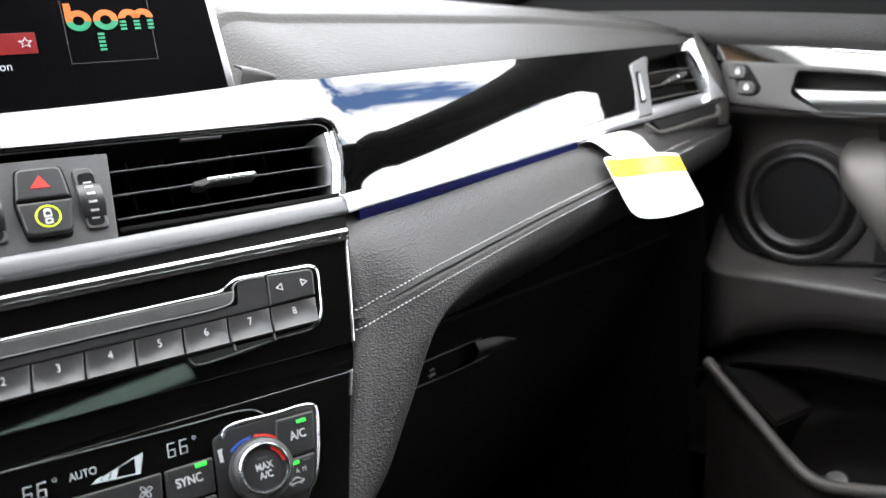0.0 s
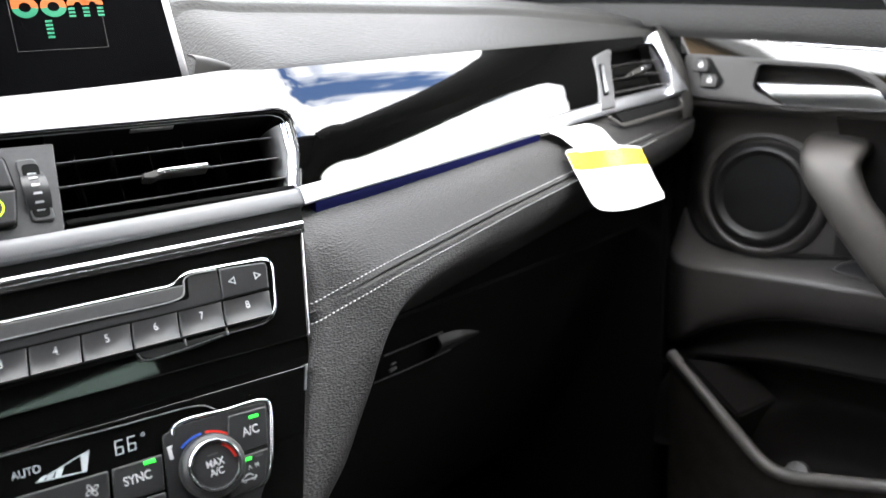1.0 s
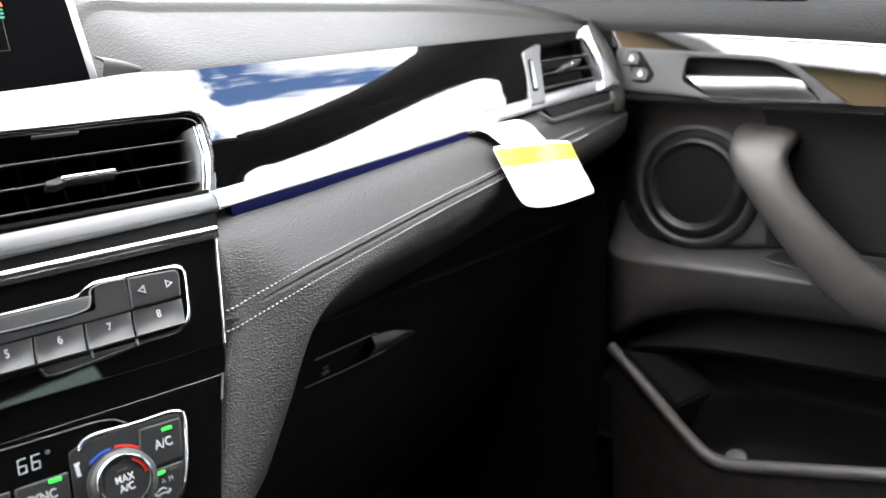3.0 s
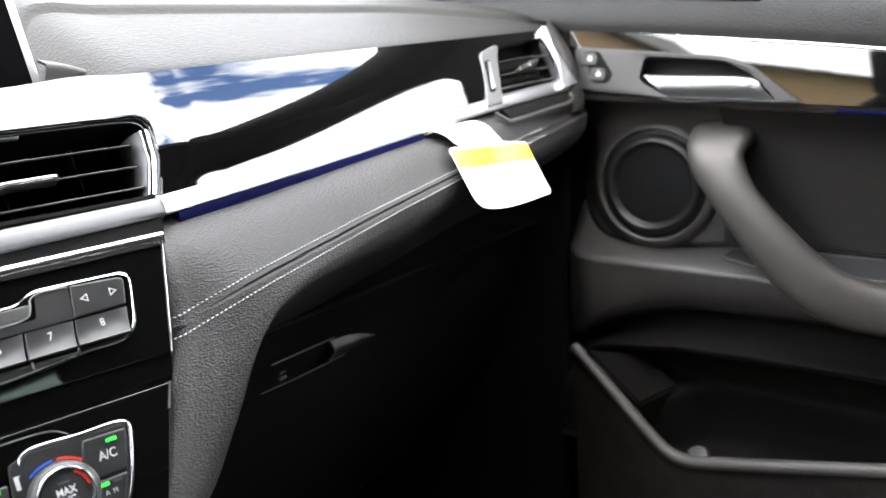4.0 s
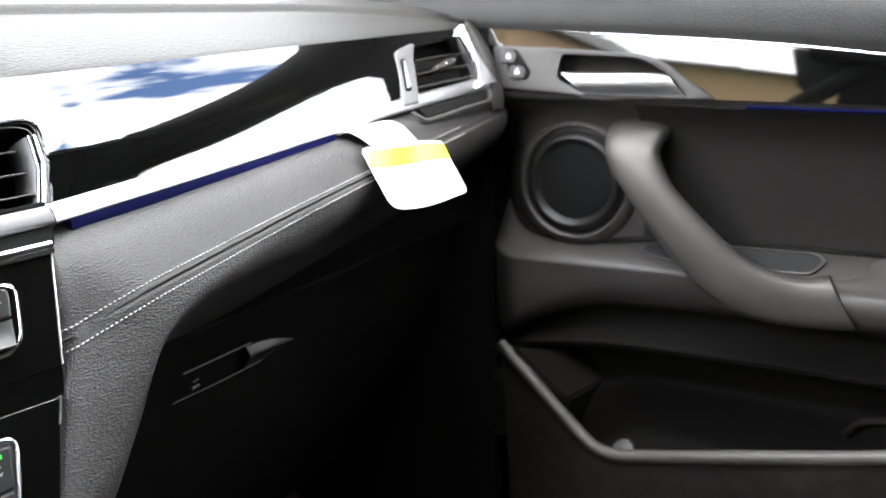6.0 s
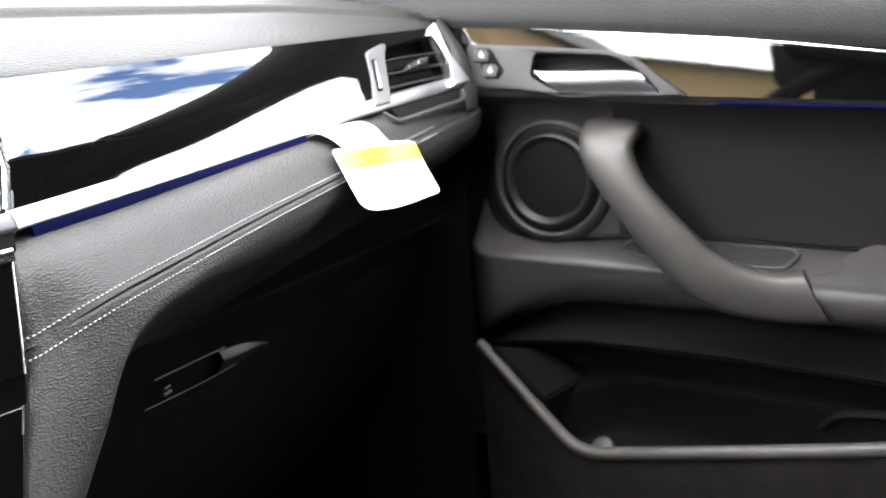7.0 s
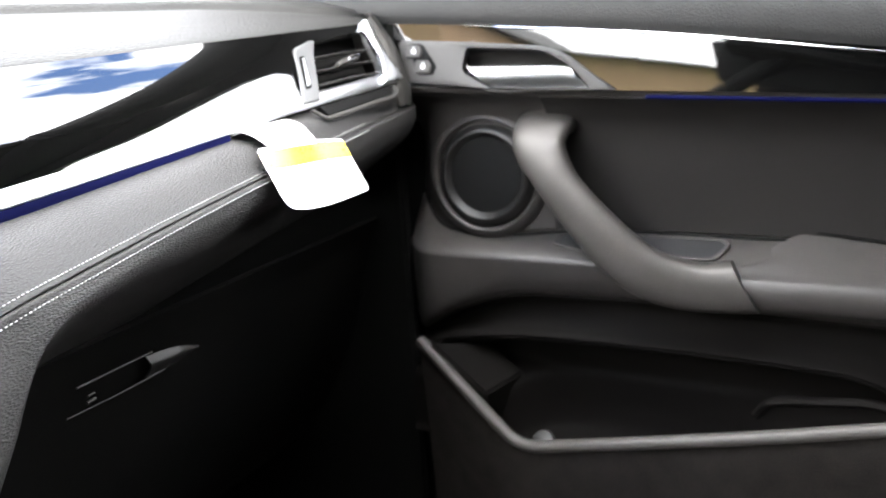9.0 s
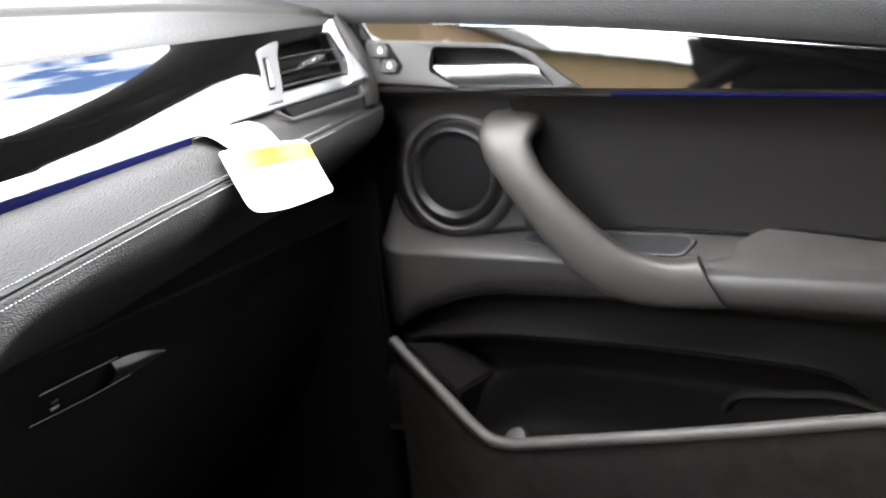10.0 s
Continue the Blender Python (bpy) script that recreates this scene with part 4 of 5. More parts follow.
part("frame_edge", sweep(spline([(0.0024, -0.002, -0.0006), (0.0074, 0.013, -0.0004), (0.0122, 0.030, 0.0), (0.0133, 0.0440, 0.0004), (0.0120, 0.0535, 0.001), (0.0060, 0.0585, 0.001), (-0.008, 0.0592, 0.0012), (-0.07, 0.0597, 0.001), (-0.145, 0.0608, 0.001), (-0.36, 0.0634, 0.001)], 70), oval(0.0017, 0.0018, 10), up=(0, 0, 1)), GLOSS, vent, "black lacquered rim")
part("frame_line", sweep(spline([(0.0088, 0.0500, -0.001), (0.0072, 0.0535, -0.001), (0.0010, 0.0562, -0.001), (-0.0078, 0.0571, -0.001), (-0.07, 0.0578, -0.001), (-0.145, 0.0587, -0.001), (-0.36, 0.0612, -0.001)], 60), oval(0.0004, 0.0004, 6), up=(0, 0, 1)), BRUSHED, vent, "thin silver line")
lower_face = [(-0.004, 0.0064), (0.0026, 0.0064), (0.0034, 0.0058), (0.0042, 0.0020), (0.0046, -0.0040), (0.0042, -0.0054), (0.0030, -0.0062), (-0.004, -0.0064)]
part("lower_strip", sweep([(-0.36, -0.0102, -0.001), (-0.15, -0.0096, -0.001), (0.0016, -0.0066, -0.001)], [(-b, a) for a, b in lower_face], up=(0, 0, 1)), DULL, vent, "satin silver strip")

switches = thing("switch_panel", "grey switch panel with hazard button and thumb wheels", "switch panel", VROT)
part("plate", plate(rounded([(-0.36, -0.0030), (-0.1452, -0.0026), (-0.1392, 0.0530), (-0.36, 0.0575)], 0.0012), -0.02, -0.001, 0.0008), SLATE, switches)
part("well", plate(rounded([(-0.1930, 0.0035), (-0.1690, 0.0030), (-0.1645, 0.0260), (-0.1665, 0.0475), (-0.1920, 0.0480), (-0.1960, 0.0260)], 0.003), -0.001, 0.0002, 0.0002), MATT, switches)
hazard = part("hazard_button", plate(rounded([(-0.1945, 0.0270), (-0.1658, 0.0265), (-0.1675, 0.0460), (-0.1915, 0.0465)], [0.001, 0.001, 0.004, 0.004]), 0.0, 0.0045, 0.0014), BUTTON, switches)
part("triangle", plate([(-0.1858, 0.0335), (-0.1752, 0.0330), (-0.1800, 0.0412)], 0.0044, 0.0049, 0.0001), RED, hazard, "red warning triangle", smooth=False)
lane = part("assist_button", plate(rounded([(-0.1925, 0.0050), (-0.1690, 0.0045), (-0.1652, 0.0250), (-0.1948, 0.0255)], [0.004, 0.004, 0.001, 0.001]), 0.0, 0.0045, 0.0014), BUTTON, switches)
mark = part("ring_mark", ring(oval(0.0068, 0.0068, 28), oval(0.0059, 0.0059, 28), 0.0, 0.0006), LIME, lane, "lit yellow-green ring")
mark.location = (-0.1800, 0.0155, 0.0044)
part("car_mark", ring(rounded([(-0.1822, 0.0150), (-0.1778, 0.0150), (-0.1780, 0.0196), (-0.1788, 0.0204), (-0.1812, 0.0204), (-0.1820, 0.0196)], 0.0006), rounded([(-0.1813, 0.0162), (-0.1787, 0.0162), (-0.1787, 0.0180), (-0.1792, 0.0184), (-0.1808, 0.0184), (-0.1813, 0.0180)], 0.0003), 0.0044, 0.0049), MARK, lane, "white car symbol")
part("car_mark", ring(rounded([(-0.1820, 0.0108), (-0.1780, 0.0108), (-0.1778, 0.0144), (-0.1822, 0.0144)], 0.0008), rounded([(-0.1811, 0.0120), (-0.1789, 0.0120), (-0.1788, 0.0134), (-0.1812, 0.0134)], 0.0003), 0.0044, 0.0049), MARK, lane, "white car symbol")
for cx in (-0.1550, -0.2085):
    part("wheel_well", plate(rounded([(cx - 0.0058, 0.0050), (cx + 0.0066, 0.0048), (cx + 0.0040, 0.0440), (cx - 0.0068, 0.0440)], 0.003), -0.001, 0.0012, 0.0008), SLATE, switches, "grey wheel surround")
    part("wheel_bed", plate(rounded(rect(cx - 0.0046, 0.0068, cx + 0.0046, 0.0405), 0.003), 0.0, 0.0016, 0.0002), MATT, switches)
    wheel = part("thumb_wheel", sweep([(cx - 0.0040, 0.0228, -0.0112), (cx, 0.0228, -0.0105), (cx + 0.0040, 0.0228, -0.0112)], oval(0.0165, 0.0165, 32), up=(0, 1, 0)), BUTTON, switches, "black thumb wheel")
    for k in range(8):
        a = radians(-62 + 17.5 * k)
        ridge = part("ridge", RIDGE, MARK, wheel, "white ridge")
        ridge.matrix_local = Matrix.Translation((cx, 0.0228 + 0.0166 * math.sin(a), -0.0107 + 0.0166 * math.cos(a))) @ Matrix.Rotation(-a, 4, "X")

# ---- display ----
SCR = axes((0.3545, 0.5178, 0.7384), (0.9588, -0.284, 0), (-0.275, -0.94, 0.22)) @ Matrix.Rotation(0.04, 4, "Z") @ Matrix.Diagonal((1, 0.86, 1, 1))
screen = thing("display", "free-standing infotainment display in a silver bezel, switched on", "display", SCR)
part("back", plate(rounded([(-0.302, -0.017), (0.0000, -0.017), (-0.0085, 0.118), (-0.302, 0.118)], 0.006), -0.022, -0.009, 0.003), MATT, screen)
part("bezel", plate(rounded([(-0.303, -0.018), (0.0011, -0.018), (-0.0075, 0.119), (-0.303, 0.119)], 0.005), -0.010, 0.0, 0.0016), SATIN, screen, "satin silver bezel")
part("glass", plate(rounded([(-0.298, -0.017), (-0.0047, -0.017), (-0.0128, 0.114), (-0.298, 0.114)], 0.002), -0.001, 0.0008, 0.0003), SCREEN, screen, "dark display glass")
part("stand", plate(rounded(rect(-0.20, -0.05, -0.10, 0.03), 0.004), -0.05, -0.015, 0.003), MATT, screen)
part("red_bar", plate(rect(-0.298, 0.0356, -0.1258, 0.0514), 0.0008, 0.0011, 0.0001), REDBAR, screen, "red display bar", smooth=False)
star = [(-0.1323 + (0.0046 if k % 2 == 0 else 0.0021) * math.sin(math.pi * k / 5), 0.0438 + (0.0046 if k % 2 == 0 else 0.0021) * math.cos(math.pi * k / 5)) for k in range(10)]
star_in = [(-0.1323 + (0.0034 if k % 2 == 0 else 0.0014) * math.sin(math.pi * k / 5), 0.0438 + (0.0034 if k % 2 == 0 else 0.0014) * math.cos(math.pi * k / 5)) for k in range(10)]
part("star", ring(star, star_in, 0.0011, 0.0016), MARK, screen, "white star outline", smooth=False)
part("caption", words("on", 0.0088, -0.1465, 0.0266, 0.0012), MARK, screen, "white lettering")
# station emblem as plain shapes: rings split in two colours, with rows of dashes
for cx in (-0.0978, -0.0806):
    part("emblem", arc_bar(cx, 0.0585, 0.0036, 0.0080, -8, 188, 0.0008, 16), ORANGE, screen, "orange half ring", smooth=False)
    part("emblem", arc_bar(cx, 0.0585, 0.0036, 0.0080, 188, 352, 0.0008, 16), TEAL, screen, "teal half ring", smooth=False)
part("emblem", plate(rect(-0.1058, 0.0590, -0.1014, 0.0720), 0.0008, 0.0013, 0.0001), ORANGE, screen, "orange block", smooth=False)
for cx in (-0.0654, -0.0560):
    part("emblem", arc_bar(cx, 0.0595, 0.0022, 0.0068, -5, 185, 0.0008, 12), ORANGE, screen, "orange half ring", smooth=False)
for col in range(3):
    for row in range(3):
        part("dash", plate(rect(-0.0719 + 0.0091 * col, 0.0556 - 0.0028 * row, -0.0677 + 0.0091 * col, 0.0574 - 0.0028 * row), 0.0008, 0.0012, 0.0001), TEAL, screen, "teal dash", smooth=False)
for row in range(5):
    part("dash", plate(rect(-0.0876, 0.0466 - 0.0030 * row, -0.0832, 0.0485 - 0.0030 * row), 0.0008, 0.0012, 0.0001), TEAL, screen, "teal dash", smooth=False)
part("emblem_frame", ring(rect(-0.1075, 0.0255, -0.0510, 0.0780), rect(-0.1070, 0.0260, -0.0515, 0.0775), 0.0008, 0.0010), PLASTIC, screen, "faint grey frame", smooth=False)

cowl_rows = [[np.array(a) + (0, 0.008, 0.002), np.array(a), np.array(a) + (0, -0.002, -0.002), np.array(b)] for a, b in [[[0.3512, 0.505, 0.7503], [0.3474, 0.5022, 0.736]], [[0.363, 0.5014, 0.7479], [0.3601, 0.4992, 0.7372]], [[0.3729, 0.498, 0.7448], [0.3713, 0.4968, 0.739]], [[0.381, 0.4949, 0.7413], [0.3818, 0.4944, 0.7401]]]]
part("cowl", shell(loft(cowl_rows, 24, 14), 0.002, REAR), PLASTIC, dash, "low dark cowl at the display's foot")

# ---- passenger air vent ----
rvent = thing("air_vent", "black slatted outer air vent in a chrome frame", "air vent", END, group="dashboard air vents")
part("housing", plate([(-0.135, 0.002), (-0.004, 0.002), (0.016, 0.072), (-0.105, 0.070)], -0.035, -0.022), MATT, rvent)
part("slider_block", plate(rounded([(-0.1440, 0.002), (-0.1190, 0.002), (-0.0905, 0.0515), (-0.0790, 0.0635), (-0.0835, 0.0650), (-0.1140, 0.0590)], [0.002, 0.002, 0.005, 0.002, 0.002, 0.006]), -0.022, 0.0050, 0.0024), DULL, rvent, "satin silver slide block")
part("slider", plate(rounded([(-0.1300, 0.016), (-0.1225, 0.016), (-0.1075, 0.049), (-0.1140, 0.049)], 0.002), 0.005, 0.0066, 0.0008), MATT, rvent, "black slide slot")
part("slide_knob", plate(rounded([(-0.1282, 0.018), (-0.1240, 0.018), (-0.1110, 0.0465), (-0.1130, 0.0465)], 0.001), 0.006, 0.0084, 0.0008), SILVER, rvent, "silver slide knob")
for k in range(3):
    v0 = (0.0200, 0.0338, 0.0480)[k]
    part("slat", sweep([(-0.1065 + 0.0085 * k, v0, -0.004), (-0.05, v0 - 0.0005, -0.003), (-0.0080 + 0.0030 * k, v0 - 0.0016, -0.005)], oval(0.0075, 0.0012, 12, 0.8), up=(0, 1, 0.35)), SLATEDARK, rvent)
part("tab", plate(rounded([(-0.070, 0.0300), (-0.036, 0.0335), (-0.030, 0.0375), (-0.040, 0.0400), (-0.068, 0.0350)], 0.002), -0.004, 0.0080, 0.0015), PLASTIC, rvent, "black slide tab")
part("tab_edge", plate(rounded([(-0.052, 0.0335), (-0.032, 0.0360), (-0.032, 0.0385), (-0.050, 0.0362)], 0.0008), 0.007, 0.0092, 0.0006), CHROME, rvent, "chrome tab edge")
part("inner_frame", shell(loft([[(0.0010, 0.012, -0.010), (-0.0040, 0.013, -0.002), (-0.0090, 0.014, 0.006)], [(0.0065, 0.030, -0.010), (0.0035, 0.031, -0.002), (0.0010, 0.031, 0.006)], [(0.0085, 0.0462, -0.010), (0.0062, 0.0475, -0.002), (0.0044, 0.0481, 0.006)], [(0.0125, 0.062, -0.010), (0.0105, 0.064, -0.002), (0.0083, 0.066, 0.005)]], 20, 10), 0.002, (-1, 0, 0.3)), SILVER, rvent, "satin silver inner frame")
frame_rows = []
for v, u0, u1 in ((0.0745, 0.0096, 0.0165), (0.066, 0.0082, 0.0156), (0.058, 0.0064, 0.0142), (0.0481, 0.0046, 0.0128), (0.0395, 0.0032, 0.0120), (0.0309, 0.0012, 0.0120), (0.022, -0.0030, 0.0130), (0.015, -0.0080, 0.0144), (0.008, -0.0135, 0.0156), (0.002, -0.0160, 0.0162)):
    frame_rows.append([(u0 - 0.001, v, -0.004), (u0, v, 0.0062), (u0 + 0.0010, v, 0.0078), (u1 - 0.001, v, 0.0084), (u1, v, 0.0070), (u1 + 0.0005, v, -0.002)])
part("chrome_frame", shell(loft(frame_rows, 40, 20), 0.0015, FRONT), SATIN, rvent, "bright chrome frame")
part("frame_gap", sweep(spline([(u0 - 0.0006, v, 0.0072) for v, u0 in ((0.072, 0.0094), (0.058, 0.0064), (0.0481, 0.0046), (0.0395, 0.0032), (0.0309, 0.0012), (0.022, -0.0030), (0.016, -0.0075), (0.010, -0.0125))], 30), oval(0.0009, 0.0006, 8), up=(0, 0, 1)), MATT, rvent, "black joint inside the frame")
# Black plate gives the recess its shade; no slot is cut here.
part("slot_shade_plate", plate([(-0.1215, -0.0152), (-0.012, -0.0128), (-0.0060, -0.0030), (-0.1262, -0.0040)], -0.012, 0.0052, 0.0008), MATT, rvent, "black plate in place of the shaded slot under the strip")
part("under_lip", sweep(spline([(-0.1385, -0.0050, 0.0045), (-0.1330, -0.0112, 0.0056), (-0.1255, -0.0175, 0.0062), (-0.115, -0.0180, 0.0066), (-0.05, -0.0166, 0.0066), (-0.012, -0.0152, 0.0062), (-0.0035, -0.0110, 0.0056), (-0.0015, -0.0040, 0.0045)], 50), oval(0.0024, 0.0014, 10), up=(0, 0, 1)), PLASTIC, rvent, "moulded lip")

# ---- paper tag hanging from the strip ----
tag = thing("paper_tag", "white paper tag with a yellow band hanging from the chrome strip", "tag")
A, B, C, D = (np.array(p) for p in ((0.6226, 0.3696, 0.6627), (0.7090, 0.3412, 0.6588), (0.6935, 0.3085, 0.6140), (0.6049, 0.3314, 0.6174)))
FACE = np.cross(D - A, B - A)
FACE = -FACE / np.linalg.norm(FACE) if FACE[1] > 0 else FACE / np.linalg.norm(FACE)


def card_at(u, v, lift=0.0):
    """A point of the card: u across, v down, bowed a little."""
    v *= 1 + 0.15 * math.sin(math.pi * u**0.65) if 0 < u < 1 else 1
    p = A * (1 - u) * (1 - v) + B * u * (1 - v) + C * u * v + D * (1 - u) * v
    return p + FACE * (0.004 * math.sin(math.pi * u) + 0.003 * v * v + lift)


def card_strip(u0, u1, v0, v1, lift, corner=0.0):
    rows = []
    for v in np.r_[np.linspace(v0, v1, 24)[:-1], v1 - 0.02 * (v1 - v0), v1 - 0.008 * (v1 - v0), v1]:
        cut = 0.0
        if corner and v > 1 - corner:
            cut = 0.6 * corner * (1 - math.sqrt(max(0, 1 - ((v - 1 + corner) / corner) ** 2)))
        if corner and v < 0.4 * corner:
            cut = 0.25 * corner * (1 - v / (0.4 * corner))
        rows.append([card_at(u0 + cut + (u1 - u0 - 2 * cut) * f, v, lift) for f in np.linspace(0, 1, 14)])
    return np.array(rows)


part("card", shell(card_strip(0, 1, 0, 1, 0.0, 0.10), 0.0005, REAR), PAPER, tag, "white card")
part("yellow_band", shell(card_strip(0.005, 0.995, 0.05, 0.34, 0.0005), 0.0003, REAR), YELLOW, tag, "yellow printed band")
part("strap", shell(loft([
    [(0.6235, 0.396, 0.6735), (0.6265, 0.387, 0.6765), (0.6305, 0.378, 0.6725), (0.6345, 0.370, 0.6655), tuple(card_at(0.13, 0.02, 0.0012)), tuple(card_at(0.14, 0.075, 0.0010))],
    [(0.6460, 0.394, 0.6755), (0.6500, 0.383, 0.6795), (0.6550, 0.372, 0.6755), (0.6570, 0.363, 0.6670), tuple(card_at(0.38, 0.02, 0.0012)), tuple(card_at(0.38, 0.075, 0.0010))],
    [(0.6685, 0.392, 0.6770), (0.6740, 0.378, 0.6810), (0.6810, 0.366, 0.6765), (0.6830, 0.357, 0.6675), tuple(card_at(0.64, 0.02, 0.0012)), tuple(card_at(0.62, 0.075, 0.0010))]], 16, 40), 0.0004, REAR), PAPER, tag, "white paper strap")


# ---- passenger door ----
door = thing("car_door", "closed black front door with speaker, pull handle and pocket", "car door")


def zt(y):
    """The trim strip's upper edge, bowed a little."""
    k = max(y, -0.3)
    return 0.731 + 0.1278 * (k - 0.101) - 0.0695 * (k - 0.101) * (k + 0.1235) + 0.05 * (y - k)


def zb(y):
    return 0.6716 + 0.0447 * y


def xb(y):
    """The trim strip's lower edge."""
    return 0.8985


ys = [0.415, 0.395, 0.375, 0.36, 0.30, 0.22, 0.15, 0.08, 0.0, -0.1, -0.2, -0.35, -0.55, -0.85]
part("sill", shell(loft([[(0.9065, y, zt(y)), (0.903, y, zt(y) + 0.010), (0.908, y, zt(y) + 0.032), (0.93, y, zt(y) + 0.052), (0.985, y, zt(y) + 0.058)] for y in [0.70, 0.55] + ys], 60, 24)[:, ::-1], 0.004, SIDE), PAD, door, "soft grey window sill")
def z_low(y):
    """The trim's lower edge, which runs over the lever's bezel at the front."""
    return zb(y) if y < 0.142 else float(np.interp(y, [0.142, 0.165, 0.194, 0.218, 0.321, 0.42], [0.678, 0.691, 0.714, 0.722, 0.732, 0.744]))


def trim_at(y, z):
    f = (z - zb(y)) / (zt(y) - zb(y))
    return (xb(y) + 0.0055 * f + 0.0008 * f * f, y, z)


trim_ys = [0.392, 0.37, 0.32, 0.27, 0.222, 0.208, 0.194, 0.18, 0.165, 0.15, 0.142, 0.12, 0.05, -0.1, -0.3, -0.55, -0.85]
part("gloss_trim", shell(np.array([[trim_at(y, z_low(y) + (zt(y) - z_low(y)) * f) for f in np.linspace(0, 1, 14)] for y in np.unique(np.r_[trim_ys, np.linspace(-0.85, 0.392, 60)])]), 0.003, SIDE), GLOSS, door, "piano black lacquered trim")
part("trim_edge", sweep(spline([(0.904, y, zt(y) - 0.001) for y in (0.27, 0.1, -0.2, -0.85)], 40), oval(0.0016, 0.0014, 8)), CHROME, door, "thin bright trim edge")
part("light_strip", sweep(spline([(xb(y) + 0.0062, y, zb(y) - 0.0062) for y in (0.113, 0.0, -0.3, -0.85)], 40), oval(0.0030, 0.0028, 8)), NAVY, door, "dark blue light strip")


def crest(y):
    """The arch under the armrest."""
    return float(np.interp(y, [-0.85, -0.138, 0.007, 0.111, 0.174, 0.254, 0.29, 0.344, 0.386, 0.42], [0.440, 0.446, 0.448, 0.452, 0.452, 0.449, 0.442, 0.420, 0.390, 0.372]))


def lip(y):
    """The pocket's mouth."""
    return float(np.interp(y, [-0.30, -0.20, -0.143, -0.128, -0.108, -0.083, -0.005, 0.08, 0.174, 0.241, 0.276, 0.352, 0.42], [0.30, 0.315, 0.360, 0.376, 0.390, 0.398, 0.402, 0.404, 0.4035, 0.402, 0.400, 0.389, 0.366]))


def crease(y):
    """The seam between the upper panel and the ledge, which dips round the speaker."""
    return float(np.interp(y, [-0.85, -0.005, 0.177, 0.225, 0.262, 0.300, 0.335, 0.361, 0.380, 0.397, 0.415], [0.520, 0.522, 0.523, 0.5185, 0.5140, 0.5112, 0.5125, 0.5180, 0.5265, 0.540, 0.556]))


def panel_profile(y):
    b, c, k = zb(y), crest(y), crease(y)
    back, g = 0.035 * max(0.0, (y - 0.355) / 0.05) ** 2, min(1.0, max(0.0, (y - 0.205) / 0.045))
    pts = [(0.9005, y, b), (0.904, y, b - 0.006), (0.920 + 0.003 * g, y, b - 0.022 + 0.009 * g), (0.935 + 0.002 * g, y, b - 0.045 + 0.018 * g), (0.941 + 0.0015 * g, y, 0.59 + 0.045 * g), (0.943, y, k + 0.016), (0.9432, y, k + 0.003), (0.9475, y, k + 0.0006), (0.9465, y, k - 0.0012), (0.9405, y, k - 0.0022), (0.918, y, 0.40 * k + 0.60 * 0.508), (0.9005, y, 0.5050), (0.8930, y, 0.4985), (0.8935, y, 0.4900),
           (0.8990, y, c + 0.020), (0.9080, y, c + 0.006), (0.9180, y, c + 0.0005)]
    return [(p[0] + (back if p[2] < b - 0.03 else 0.0), p[1], p[2]) for p in pts]


def moulding_profile(y):
    """From the shade under the armrest down to the pocket's mouth."""
    c, l, back = crest(y), lip(y), 0.035 * max(0.0, (y - 0.355) / 0.05) ** 2
    return [(x + back, y, z) for x, z in ((0.908, c + 0.0025), (0.925, c - 0.003), (0.931, c * 0.75 + l * 0.25), (0.926, c * 0.4 + l * 0.6), (0.915, l + 0.006), (0.910, l), (0.917, l - 0.005))]


def liner_profile(y):
    """The pocket's inside, with a rounded front end."""
    l = lip(y)
    x = float(np.interp(y, [0.195, 0.225, 0.250, 0.270, 0.288], [0.0, 0.003, 0.014, 0.034, 0.055]))
    return [(0.912, y, l - 0.004), (0.920, y, l - 0.0085), (0.946, y, l - 0.010), (0.960, y, 0.352), (0.957 - 0.8 * x, y, 0.338), (0.958 - x, y, 0.30), (0.950 - 0.9 * x, y, 0.272), (0.925 - 0.5 * x, y, 0.263), (max(0.876, min(0.915, 0.876 + 0.25 * (y - 0.20))), y, 0.262)]


ys = sorted(set(ys + [0.405, 0.385, 0.345, 0.33, 0.315, 0.27, 0.245, 0.185, 0.12, 0.04, -0.045, -0.075, -0.11, -0.13, -0.145, -0.16]), reverse=True)
part("inner_panel", shell(loft([panel_profile(y) for y in ys], 130, 170), 0.004, SIDE), DOORSKIN, door, "moulded warm black plastic")
# Moulding and liner take the shade-darkened plastic, unlike the panel above.
part("lower_moulding", shell(loft([moulding_profile(y) for y in ys], 110, 40), 0.003, SIDE), POCKET_SHADED, door, "hard plastic moulding coloured dark for its shade")
part("pocket_liner", shell(loft([liner_profile(y) for y in ys if y < 0.41], 100, 50), 0.003, SIDE), POCKET_SHADED, door, "moulded pocket coloured dark for its shade")
# Black cords added along both creases to draw their shade.
part("panel_shade_cord", sweep(spline([(0.9415 + 0.035 * max(0.0, (y - 0.355) / 0.05) ** 2, y, crease(y) - 0.0002) for y in np.linspace(0.408, -0.03, 40)], 90), oval(0.0016, 0.0013, 8)), MATT, door, "black cord in place of the groove's shade")
part("armrest_shade_cord", sweep(spline([(0.9395, y, float(np.interp(y, [-0.85, -0.4, -0.134, -0.065, -0.044], [0.5165, 0.5185, 0.5215, 0.5290, 0.5305]))) for y in (-0.044, -0.065, -0.1, -0.134, -0.25, -0.4, -0.85)], 40), oval(0.0014, 0.0012, 8)), MATT, door, "black cord in place of the shaded crease along the armrest")
